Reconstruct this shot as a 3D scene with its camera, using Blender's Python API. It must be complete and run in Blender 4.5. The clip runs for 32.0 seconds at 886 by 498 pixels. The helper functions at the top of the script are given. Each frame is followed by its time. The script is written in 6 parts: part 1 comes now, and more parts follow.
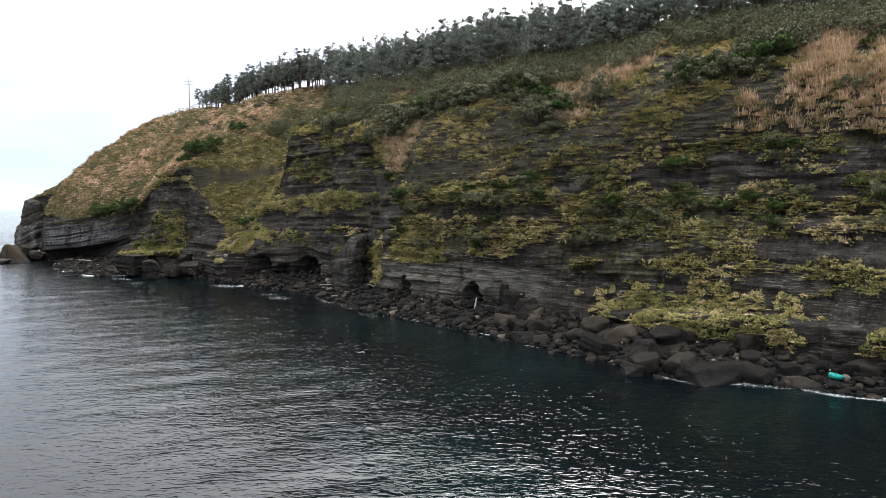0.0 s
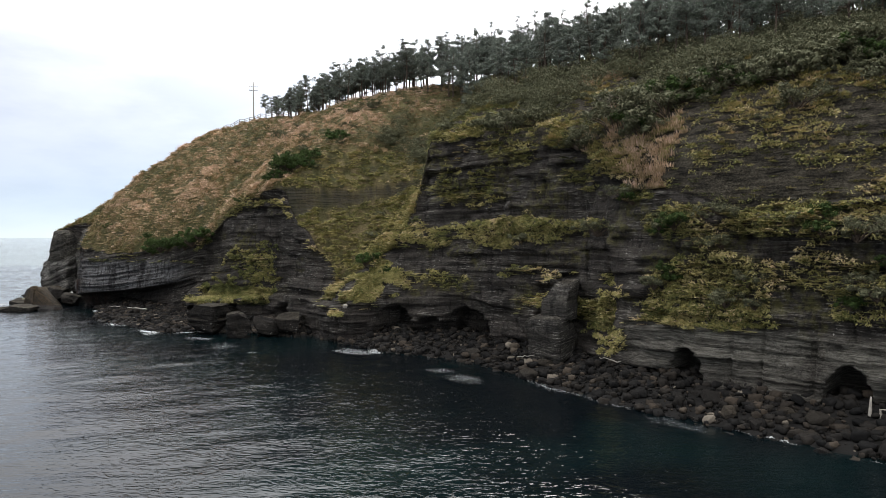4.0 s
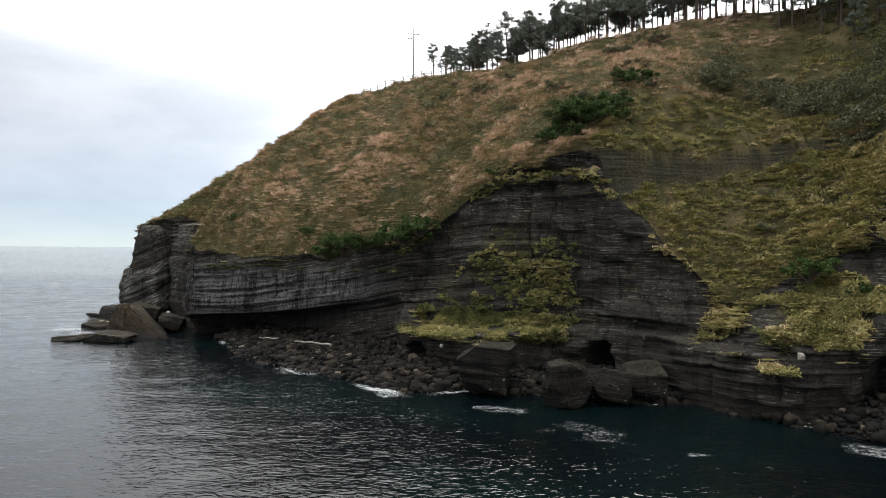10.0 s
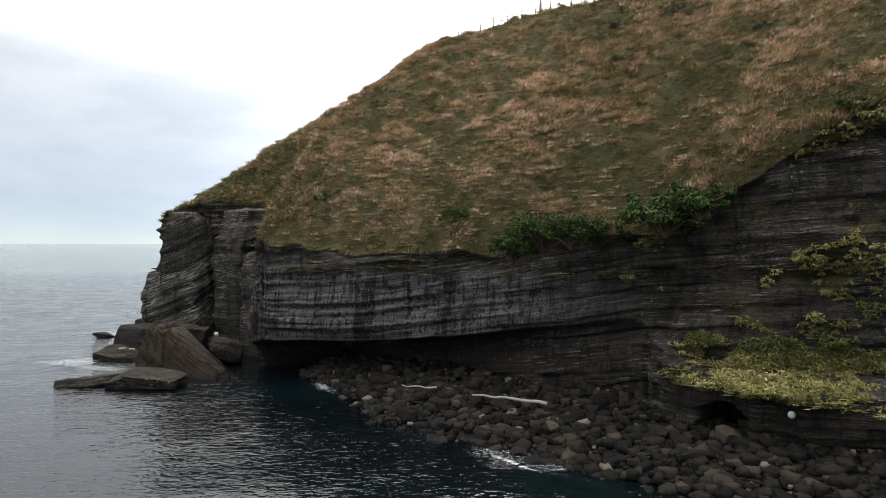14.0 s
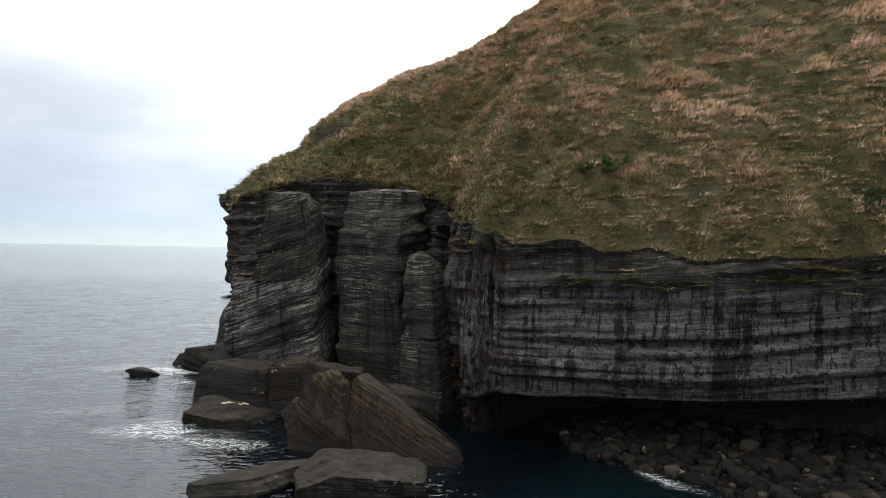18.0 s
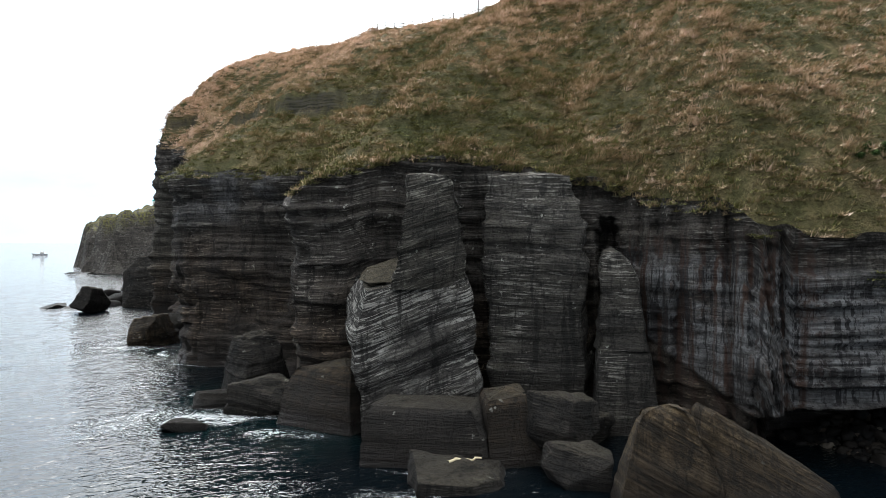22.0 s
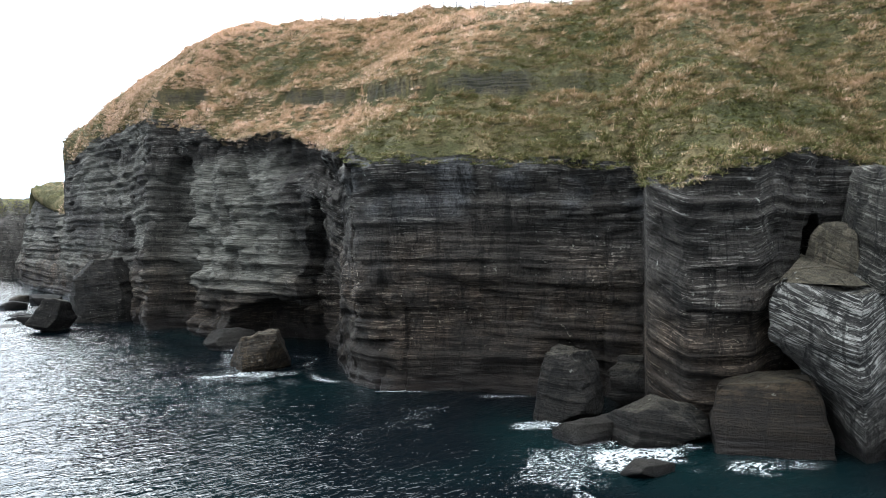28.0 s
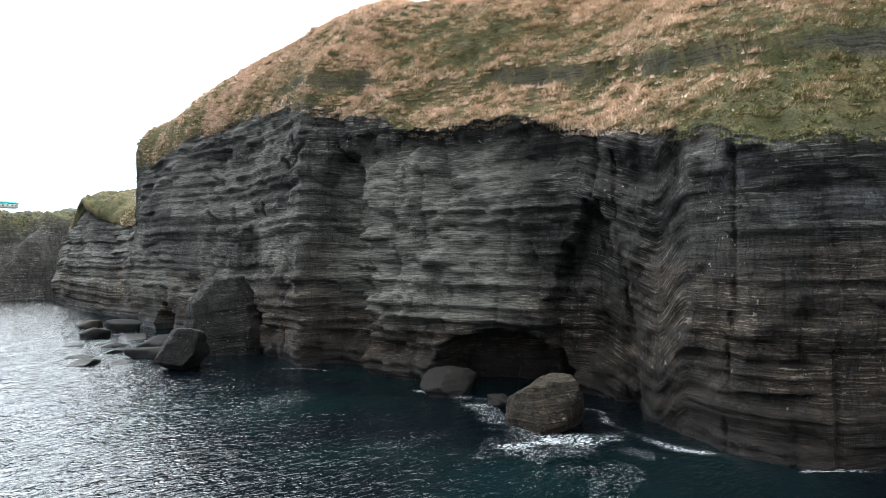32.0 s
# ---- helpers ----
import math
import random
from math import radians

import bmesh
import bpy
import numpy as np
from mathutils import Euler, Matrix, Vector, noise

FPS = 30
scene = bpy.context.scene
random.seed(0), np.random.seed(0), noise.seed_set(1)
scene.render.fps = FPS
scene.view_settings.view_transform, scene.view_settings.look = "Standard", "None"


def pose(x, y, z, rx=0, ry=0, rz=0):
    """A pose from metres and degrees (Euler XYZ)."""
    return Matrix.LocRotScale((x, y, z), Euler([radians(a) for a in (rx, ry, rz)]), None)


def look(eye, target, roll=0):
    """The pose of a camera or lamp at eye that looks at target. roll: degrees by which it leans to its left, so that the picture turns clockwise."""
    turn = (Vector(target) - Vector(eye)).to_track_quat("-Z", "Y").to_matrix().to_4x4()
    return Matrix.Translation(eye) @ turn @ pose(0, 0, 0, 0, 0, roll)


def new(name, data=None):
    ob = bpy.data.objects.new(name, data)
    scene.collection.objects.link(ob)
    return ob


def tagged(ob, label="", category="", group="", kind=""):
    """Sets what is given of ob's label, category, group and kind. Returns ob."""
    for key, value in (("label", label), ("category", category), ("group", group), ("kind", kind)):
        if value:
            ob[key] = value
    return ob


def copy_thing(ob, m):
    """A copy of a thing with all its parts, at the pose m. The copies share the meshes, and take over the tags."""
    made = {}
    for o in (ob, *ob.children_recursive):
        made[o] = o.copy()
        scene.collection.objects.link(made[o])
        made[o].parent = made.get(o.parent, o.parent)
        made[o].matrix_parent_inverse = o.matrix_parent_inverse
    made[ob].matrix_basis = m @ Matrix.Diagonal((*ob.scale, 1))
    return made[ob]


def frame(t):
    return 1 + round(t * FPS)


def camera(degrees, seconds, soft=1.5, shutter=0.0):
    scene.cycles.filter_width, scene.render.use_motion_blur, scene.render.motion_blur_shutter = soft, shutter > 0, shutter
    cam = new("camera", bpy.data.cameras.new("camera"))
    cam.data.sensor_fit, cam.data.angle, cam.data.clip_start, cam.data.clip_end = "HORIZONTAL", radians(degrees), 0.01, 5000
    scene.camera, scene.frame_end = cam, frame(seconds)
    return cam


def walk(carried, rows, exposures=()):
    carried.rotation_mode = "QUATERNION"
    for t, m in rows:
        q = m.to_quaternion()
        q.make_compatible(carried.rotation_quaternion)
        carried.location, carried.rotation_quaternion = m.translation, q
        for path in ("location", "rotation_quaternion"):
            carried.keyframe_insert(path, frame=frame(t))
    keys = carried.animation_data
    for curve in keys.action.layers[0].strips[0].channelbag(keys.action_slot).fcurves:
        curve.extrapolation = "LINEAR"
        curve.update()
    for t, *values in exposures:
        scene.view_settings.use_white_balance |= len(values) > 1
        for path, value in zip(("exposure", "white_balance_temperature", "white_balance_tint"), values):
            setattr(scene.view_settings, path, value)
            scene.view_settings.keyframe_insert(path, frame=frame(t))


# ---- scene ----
cam = camera(66.8, 32.0, soft=0.65)
ROWS = [
    (0.0, 0.33, 0.53, 13.26, 0.63, -3.41, 0.11),
    (0.5, -2.97, 5.01, 13.42, 0.73, -3.20, -0.07),
    (1.0, -6.31, 9.38, 13.61, 0.82, -3.02, -0.21),
    (1.5, -9.67, 13.63, 13.82, 0.87, -2.81, -0.26),
    (2.0, -13.02, 17.75, 14.01, 0.91, -2.59, -0.28),
    (2.5, -16.33, 21.77, 14.16, 0.91, -2.37, -0.30),
    (3.0, -19.59, 25.71, 14.26, 0.90, -2.07, -0.30),
    (3.5, -22.82, 29.56, 14.31, 0.91, -1.66, -0.30),
    (5.5, -35.68, 43.88, 13.78, 0.89, -0.60, -0.34),
    (6.0, -39.27, 46.99, 13.55, 0.69, -0.50, -0.34),
    (6.5, -42.96, 49.95, 13.32, 0.55, -0.42, -0.21),
    (7.0, -46.56, 52.97, 13.07, 0.53, -0.33, -0.03),
    (7.5, -50.01, 56.15, 12.83, 0.58, -0.21, 0.13),
    (8.0, -53.35, 59.46, 12.61, 0.61, -0.10, 0.28),
    (8.5, -56.59, 62.91, 12.46, 0.57, -0.03, 0.41),
    (9.0, -59.69, 66.47, 12.36, 0.46, -0.02, 0.49),
    (9.5, -62.58, 70.13, 12.31, 0.40, -0.05, 0.48),
    (10.0, -65.28, 73.88, 12.30, 0.41, -0.11, 0.43),
    (10.5, -67.83, 77.69, 12.30, 0.38, -0.17, 0.38),
    (11.0, -70.25, 81.54, 12.31, 0.32, -0.20, 0.35),
    (11.5, -72.56, 85.41, 12.30, 0.21, -0.23, 0.32),
    (12.0, -74.82, 89.26, 12.26, 0.01, -0.27, 0.30),
    (12.5, -77.13, 93.00, 12.21, -0.24, -0.29, 0.33),
    (13.0, -79.58, 96.57, 12.15, -0.55, -0.32, 0.31),
    (13.5, -82.22, 99.95, 12.07, -0.95, -0.40, 0.22),
    (14.0, -85.05, 103.21, 11.99, -1.32, -0.55, 0.05),
    (14.5, -88.01, 106.47, 11.90, -1.37, -0.72, -0.23),
    (16.5, -101.40, 119.74, 11.38, -4.49, 0.02, 1.01),
    (17.0, -104.31, 122.67, 11.31, -5.73, 0.35, 1.06),
    (17.5, -107.04, 125.43, 11.27, -7.09, 0.23, 1.00),
    (18.0, -109.74, 128.04, 11.26, -9.05, -0.01, 0.95),
    (18.5, -112.50, 130.55, 11.26, -11.59, -0.06, 0.98),
    (19.0, -115.33, 133.00, 11.27, -14.24, -0.07, 0.98),
    (19.5, -118.21, 135.40, 11.28, -16.82, -0.16, 0.91),
    (20.0, -121.14, 137.74, 11.28, -19.57, -0.27, 0.78),
    (20.5, -124.09, 139.99, 11.29, -22.52, -0.41, 0.60),
    (21.0, -127.06, 142.14, 11.30, -25.52, -0.54, 0.40),
    (21.5, -130.04, 144.19, 11.32, -28.14, -0.60, 0.22),
    (22.0, -133.04, 146.18, 11.35, -30.42, -0.58, 0.12),
    (22.5, -136.05, 148.18, 11.41, -33.03, -0.57, 0.07),
    (23.0, -139.06, 150.21, 11.48, -35.98, -0.67, -0.03),
    (23.5, -141.97, 152.30, 11.58, -38.80, -0.84, -0.18),
    (24.0, -144.71, 154.45, 11.67, -41.03, -1.08, -0.29),
    (24.5, -147.22, 156.68, 11.74, -42.45, -1.26, -0.32),
    (25.0, -149.43, 158.99, 11.78, -43.73, -1.29, -0.29),
    (25.5, -151.36, 161.38, 11.79, -45.28, -1.20, -0.22),
    (27.5, -156.43, 171.64, 11.52, -47.85, -0.87, -0.28),
    (28.0, -157.14, 174.58, 11.45, -47.98, -0.81, -0.11),
    (28.5, -157.61, 177.65, 11.39, -48.08, -0.74, 0.02),
    (29.0, -157.97, 180.86, 11.34, -48.19, -0.67, 0.06),
    (29.5, -158.29, 184.21, 11.31, -48.35, -0.56, 0.03),
    (30.0, -158.62, 187.70, 11.30, -48.51, -0.39, 0.01),
    (30.5, -159.05, 191.34, 11.30, -48.64, -0.18, -0.02),
    (31.0, -159.67, 195.14, 11.34, -48.77, 0.02, -0.09),
    (31.5, -160.58, 199.09, 11.41, -48.98, 0.21, -0.21),
    (32.0, -161.81, 203.24, 11.51, -49.24, 0.40, -0.40),
]
walk(cam, [(t, pose(x, y, z) @ pose(0, 0, 0, 0, 0, yaw) @ pose(0, 0, 0, 90 + pitch) @ pose(0, 0, 0, 0, 0, roll)) for t, x, y, z, yaw, pitch, roll in ROWS],
     exposures=[(0, 0.55, 6520, 11), (3, 0.35, 6600, 11), (6, 0.12, 6700, 10), (12, 0.05, 6780, 9), (19, -0.04, 6600, 9), (22, 0.28, 6300, 7), (24, 0.58, 5980, 5), (29.0, 1.00, 5980, 5), (32.0, 0.84, 6050, 5)])

# ---- sky and sun ----
SUN_AZ, SUN_EL = 14.0, 42.0  # degrees clockwise from +y, and above the horizon
world = bpy.data.worlds.new("overcast_sky")
scene.world = world
world.use_nodes = True
wn, wl = world.node_tree.nodes, world.node_tree.links
wn.clear()


sky = wn.new("ShaderNodeTexSky")
sky.sky_type = "NISHITA"
sky.sun_disc = False
sky.sun_elevation, sky.sun_rotation = radians(SUN_EL), radians(SUN_AZ)
sky.dust_density, sky.air_density, sky.ozone_density = 0.0, 0.4, 1.0
coord = wn.new("ShaderNodeTexCoord")
sep = wn.new("ShaderNodeSeparateXYZ")
wl.new(coord.outputs["Generated"], sep.inputs[0])
clouds = wn.new("ShaderNodeTexNoise")
clouds.inputs["Scale"].default_value, clouds.inputs["Detail"].default_value, clouds.inputs["Roughness"].default_value = 3.2, 6.0, 0.55
stretch = wn.new("ShaderNodeMapping")
stretch.inputs["Scale"].default_value = (1.0, 1.0, 3.2)
stretch.inputs["Location"].default_value = (3.3, 1.2, 0.4)
wl.new(coord.outputs["Generated"], stretch.inputs[0])
wl.new(stretch.outputs[0], clouds.inputs["Vector"])
tone = wn.new("ShaderNodeValToRGB")
tone.color_ramp.elements[0].position, tone.color_ramp.elements[0].color = 0.34, (0.70, 0.715, 0.725, 1)
tone.color_ramp.elements[1].position, tone.color_ramp.elements[1].color = 0.62, (0.95, 0.95, 0.945, 1)
wl.new(clouds.outputs["Fac"], tone.inputs[0])
rise = wn.new("ShaderNodeValToRGB")  # haze bank at the horizon, thinner above
rise.color_ramp.elements[0].position, rise.color_ramp.elements[0].color = 0.0, (0.65, 0.68, 0.70, 1)
rise.color_ramp.elements[1].position, rise.color_ramp.elements[1].color = 0.35, (1.0, 1.0, 1.0, 1)
wl.new(sep.outputs[2], rise.inputs[0])
mul = wn.new("ShaderNodeMixRGB")
mul.blend_type = "MULTIPLY"
mul.inputs[0].default_value = 1.0
wl.new(tone.outputs[0], mul.inputs[1])
wl.new(rise.outputs[0], mul.inputs[2])
skybg, cloudbg, both = wn.new("ShaderNodeBackground"), wn.new("ShaderNodeBackground"), wn.new("ShaderNodeAddShader")
sun_from = Vector((math.sin(radians(SUN_AZ)) * math.cos(radians(SUN_EL)), math.cos(radians(SUN_AZ)) * math.cos(radians(SUN_EL)), math.sin(radians(SUN_EL))))


def wmath(op, a, b):
    n = wn.new("ShaderNodeMath")
    n.operation = op
    for socket, value in zip(n.inputs, (a, b)):
        if hasattr(value, "links"):
            wl.new(value, socket)
        else:
            socket.default_value = value
    return n.outputs[0]


# thin cloud: brighter overhead, and a broad glow where the sun stands behind it
near_sun = wn.new("ShaderNodeVectorMath")
near_sun.operation = "DOT_PRODUCT"
wl.new(coord.outputs["Generated"], near_sun.inputs[0])
near_sun.inputs[1].default_value = sun_from
facing = wmath("MAXIMUM", near_sun.outputs["Value"], 0.0)
glow = wmath("ADD", wmath("MULTIPLY", wmath("POWER", facing, 9.0), 5.5), wmath("MULTIPLY", wmath("POWER", facing, 3.0), 0.7))
lift = wmath("MULTIPLY", wmath("POWER", wmath("MAXIMUM", sep.outputs[2], 0.0), 1.7), 4.2)
wl.new(wmath("MULTIPLY", wmath("ADD", wmath("ADD", glow, lift), 0.80), 0.70), cloudbg.inputs["Strength"])
skybg.inputs["Strength"].default_value = 0.05
wl.new(sky.outputs[0], skybg.inputs[0])
wl.new(mul.outputs[0], cloudbg.inputs[0])
wl.new(skybg.outputs[0], both.inputs[0])
wl.new(cloudbg.outputs[0], both.inputs[1])
wout = wn.new("ShaderNodeOutputWorld")
wl.new(both.outputs[0], wout.inputs[0])
sun = new("sun", bpy.data.lights.new("sun", "SUN"))
sun.data.energy, sun.data.angle, sun.data.color = 0.75, radians(16), (1.0, 0.96, 0.91)
sun.matrix_world = look(sun_from * 300, (0, 0, 0))

# ---- noise for shapes ----
def hash3(i, j, k, seed):
    h = (i.astype(np.int64) * 374761393 + j.astype(np.int64) * 668265263 + k.astype(np.int64) * 2147483647 + seed * 974634777) & 0xFFFFFFFF
    h = ((h ^ (h >> 13)) * 1274126177) & 0xFFFFFFFF
    h = ((h ^ (h >> 16)) * 2246822519) & 0xFFFFFFFF
    return ((h ^ (h >> 15)) & 0xFFFFFF) / float(0xFFFFFF) * 2 - 1


def vnoise(x, y, z=0.0, seed=1):
    """Smooth value noise in -1..1 on arrays."""
    x, y, z = np.broadcast_arrays(np.asarray(x, float), np.asarray(y, float), np.asarray(z, float))
    i, j, k = np.floor(x), np.floor(y), np.floor(z)
    u, v, w = x - i, y - j, z - k
    u, v, w = u * u * (3 - 2 * u), v * v * (3 - 2 * v), w * w * (3 - 2 * w)
    out = 0.0
    for a in (0, 1):
        for b in (0, 1):
            for c in (0, 1):
                out = out + hash3(i + a, j + b, k + c, seed) * (u if a else 1 - u) * (v if b else 1 - v) * (w if c else 1 - w)
    return out


def fbm(x, y, z=0.0, seed=1, octaves=4, gain=0.5):
    out, amp, f = 0.0, 1.0, 1.0
    for n in range(octaves):
        out = out + amp * vnoise(np.asarray(x) * f, np.asarray(y) * f, np.asarray(z) * f, seed + n * 7)
        amp, f = amp * gain, f * 2.03
    return out


def smooth(e0, e1, x):
    t = np.clip((np.asarray(x, float) - e0) / (e1 - e0), 0, 1)
    return t * t * (3 - 2 * t)


# ---- materials ----
class Mat:
    """A node material with short calls."""

    def __init__(self, name, rough=0.9, spec=0.3):
        self.m = bpy.data.materials.new(name)
        self.m.use_nodes = True
        self.n, self.l = self.m.node_tree.nodes, self.m.node_tree.links
        self.bsdf = self.n["Principled BSDF"]
        self.bsdf.inputs["Roughness"].default_value = rough
        self.bsdf.inputs["Specular IOR Level"].default_value = spec

    def node(self, kind, **ins):
        nd = self.n.new(kind)
        for k, v in ins.items():
            self.put(nd.inputs[k.replace("_", " ")], v)
        return nd

    def put(self, socket, v):
        if hasattr(v, "links"):
            self.l.new(v, socket)
        else:
            socket.default_value = v

    def place(self, scale=(1, 1, 1), turn=(0, 0, 0), local=False, dip=None):
        """Coordinates; with dip, heights are counted from sloping beds (rise for each metre of x and y)."""
        c = self.n.new("ShaderNodeTexCoord") if local else self.n.new("ShaderNodeNewGeometry")
        at = c.outputs["Object" if local else "Position"]
        if dip:
            level = self.n.new("ShaderNodeVectorMath")
            level.operation = "DOT_PRODUCT"
            self.l.new(at, level.inputs[0])
            level.inputs[1].default_value = (-dip[0], -dip[1], 1.0)
            parts = self.n.new("ShaderNodeSeparateXYZ")
            self.l.new(at, parts.inputs[0])
            at = self.node("ShaderNodeCombineXYZ", X=parts.outputs[0], Y=parts.outputs[1], Z=self.math("ADD", level.outputs["Value"], self.attr("bed"))).outputs[0]
        mp = self.n.new("ShaderNodeMapping")
        mp.inputs["Scale"].default_value = scale
        mp.inputs["Rotation"].default_value = [radians(a) for a in turn]
        self.l.new(at, mp.inputs[0])
        return mp.outputs[0]

    def noise(self, vec, scale, detail=4.0, rough=0.55, warp=0.0):
        nd = self.node("ShaderNodeTexNoise", Vector=vec, Scale=scale, Detail=detail, Roughness=rough, Distortion=warp)
        return nd.outputs["Fac"]

    def ramp(self, fac, *stops):
        nd = self.n.new("ShaderNodeValToRGB")
        r = nd.color_ramp
        while len(r.elements) < len(stops):
            r.elements.new(0.5)
        for e, (p, c) in zip(r.elements, stops):
            e.position, e.color = p, (*c, 1) if not isinstance(c, (int, float)) else (c, c, c, 1)
        self.l.new(fac, nd.inputs[0])
        return nd.outputs[0]

    def mix(self, fac, a, b, mode="MIX"):
        nd = self.n.new("ShaderNodeMixRGB")
        nd.blend_type = mode
        for s, v in zip(nd.inputs, (fac, a, b)):
            if hasattr(v, "links"):
                self.l.new(v, s)
            elif isinstance(v, (int, float)):
                s.default_value = v if s.type == "VALUE" else (v, v, v, 1)
            else:
                s.default_value = (*v, 1)
        return nd.outputs[0]

    def math(self, op, a, b=0.0, clamp=False):
        nd = self.n.new("ShaderNodeMath")
        nd.operation, nd.use_clamp = op, clamp
        self.put(nd.inputs[0], a)
        self.put(nd.inputs[1], b)
        return nd.outputs[0]

    def attr(self, name):
        nd = self.n.new("ShaderNodeAttribute")
        nd.attribute_name = name
        return nd.outputs["Fac"]

    def island(self):
        return self.n.new("ShaderNodeNewGeometry").outputs["Random Per Island"]

    def each(self):
        return self.n.new("ShaderNodeObjectInfo").outputs["Random"]

    def base(self, c):
        self.put(self.bsdf.inputs["Base Color"], c if hasattr(c, "links") else (*c, 1))
        return self

    def bump(self, height, strength=0.4, far=0.05):
        nd = self.node("ShaderNodeBump", Height=height, Strength=strength, Distance=far)
        self.l.new(nd.outputs[0], self.bsdf.inputs["Normal"])
        return self

    def rough(self, v):
        self.put(self.bsdf.inputs["Roughness"], v)
        return self


def rock_material(name, dark, mid, light, dip=(0, 0), streaks=False, local=False, lichen=True, pale_at=0.54):
    """Thin-bedded dark tuff: strata, grain, pale beds, lichen and, on the overhung face, pale runs of salt."""
    m = Mat(name, 0.85, 0.25)
    plain = m.place((1, 1, 1), (0, 0, 0), local)
    bed = m.noise(m.place((0.05, 0.05, 0.75), (0, 0, 0), local, dip), 1.0, 6, 0.7, 0.3)
    thin = m.noise(m.place((0.24, 0.24, 3.1), (0, 0, 0), local, dip), 1.0, 5, 0.65, 0.35)
    line = m.noise(m.place((0.6, 0.6, 9.0), (0, 0, 0), local, dip), 1.0, 4, 0.65, 0.25)
    grain = m.noise(plain, 5.0, 7, 0.78)
    patch = m.noise(plain, 0.22, 5, 0.65)
    massive = m.noise(m.place((0.12, 0.12, 0.35), (0, 0, 0), local, dip), 1.0, 4, 0.6, 0.4)
    col = m.ramp(bed, (0.34, dark), (0.45, mid), (0.54, dark), (0.66, mid))
    col = m.mix(m.math("MULTIPLY", m.ramp(thin, (0.40, 0.95), (0.49, 0.0)), m.ramp(massive, (0.42, 0.25), (0.56, 1.0))), col, tuple(0.4 * c for c in dark))
    col = m.mix(m.ramp(massive, (0.52, 0.0), (0.66, 0.6)), col, tuple(1.35 * c for c in mid))
    pale = m.math("MULTIPLY", m.ramp(line, (pale_at, 0.0), (pale_at + 0.08, 0.95)), m.ramp(patch, (pale_at - 0.10, 0.05), (pale_at + 0.04, 0.95)))
    col = m.mix(pale, col, light)
    col = m.mix(m.math("MULTIPLY", m.ramp(grain, (0.38, 0.85), (0.50, 0.0)), 0.85), col, tuple(0.4 * c for c in dark))
    col = m.mix(m.ramp(grain, (0.56, 0.0), (0.70, 0.55)), col, tuple(1.7 * c for c in mid))
    stain = m.noise(m.place((1.3, 1.3, 0.14), (0, 0, 0), local), 1.0, 6, 0.7, 0.5)
    col = m.mix(m.ramp(stain, (0.53, 0.0), (0.60, 0.75)), col, tuple(0.45 * c for c in dark))
    col = m.mix(m.ramp(stain, (0.34, 0.4), (0.43, 0.0)), col, tuple(1.6 * c for c in mid))
    crack = m.node("ShaderNodeTexVoronoi", Vector=m.place((0.55, 0.55, 0.30), (0, 0, 0), local, dip), Scale=1.0)
    crack.feature = "DISTANCE_TO_EDGE"
    split = m.ramp(m.math("ADD", crack.outputs["Distance"], m.math("MULTIPLY", m.math("SUBTRACT", grain, 0.5), 0.12)), (0.0, 0.0), (0.045, 1.0))
    col = m.mix(m.math("MULTIPLY", m.math("SUBTRACT", 1.0, split), 0.4), col, tuple(0.3 * c for c in dark))
    if lichen:
        spots = m.noise(plain, 3.1, 3, 0.5)
        col = m.mix(m.math("MULTIPLY", m.ramp(spots, (0.66, 0.0), (0.70, 0.7)), m.ramp(m.noise(plain, 0.4, 3), (0.5, 0.0), (0.62, 1.0))), col, (0.36, 0.36, 0.32))
        moss = m.math("MULTIPLY", m.attr("moss"), m.ramp(m.noise(plain, 1.3, 4), (0.42, 0.0), (0.6, 1.0)))
        col = m.mix(moss, col, m.ramp(grain, (0.3, (0.05, 0.055, 0.014)), (0.7, (0.17, 0.15, 0.04))))
    if streaks:
        brown = m.math("MULTIPLY", m.attr("brown"), m.ramp(patch, (0.40, 0.25), (0.58, 0.9)))
        col = m.mix(brown, col, m.mix(1.0, col, (1.16, 0.93, 0.74), "MULTIPLY"))
        buff = m.math("MULTIPLY", m.attr("buff"), m.ramp(m.math("ADD", m.math("MULTIPLY", patch, 0.6), m.math("MULTIPLY", grain, 0.5)), (0.38, 0.0), (0.54, 0.9)))
        col = m.mix(buff, col, m.ramp(line, (0.4, (0.07, 0.066, 0.055)), (0.6, (0.22, 0.21, 0.18))))
        face = m.math("MULTIPLY", m.attr("salt"), m.ramp(m.math("ADD", m.math("MULTIPLY", m.noise(plain, 0.8, 6, 0.75), 0.6), m.math("MULTIPLY", thin, 0.4)), (0.38, 0.15), (0.56, 1.0)))
        col = m.mix(face, col, m.ramp(m.math("ADD", m.math("MULTIPLY", grain, 0.55), m.math("MULTIPLY", thin, 0.45)), (0.38, (0.042, 0.042, 0.044)), (0.62, (0.225, 0.225, 0.23))))
        wide = m.noise(m.place((1.1, 1.1, 0.10), (0, 0, 0), local), 1.0, 6, 0.72, 0.25)
        slim = m.noise(m.place((3.4, 3.4, 0.16), (0, 0, 0), local), 1.0, 5, 0.7, 0.2)
        runs = m.math("MAXIMUM", m.ramp(wide, (0.54, 0.0), (0.58, 0.95)), m.ramp(slim, (0.53, 0.0), (0.57, 0.9)))
        col = m.mix(m.math("MULTIPLY", runs, m.attr("salt")), col, (0.014, 0.013, 0.014))
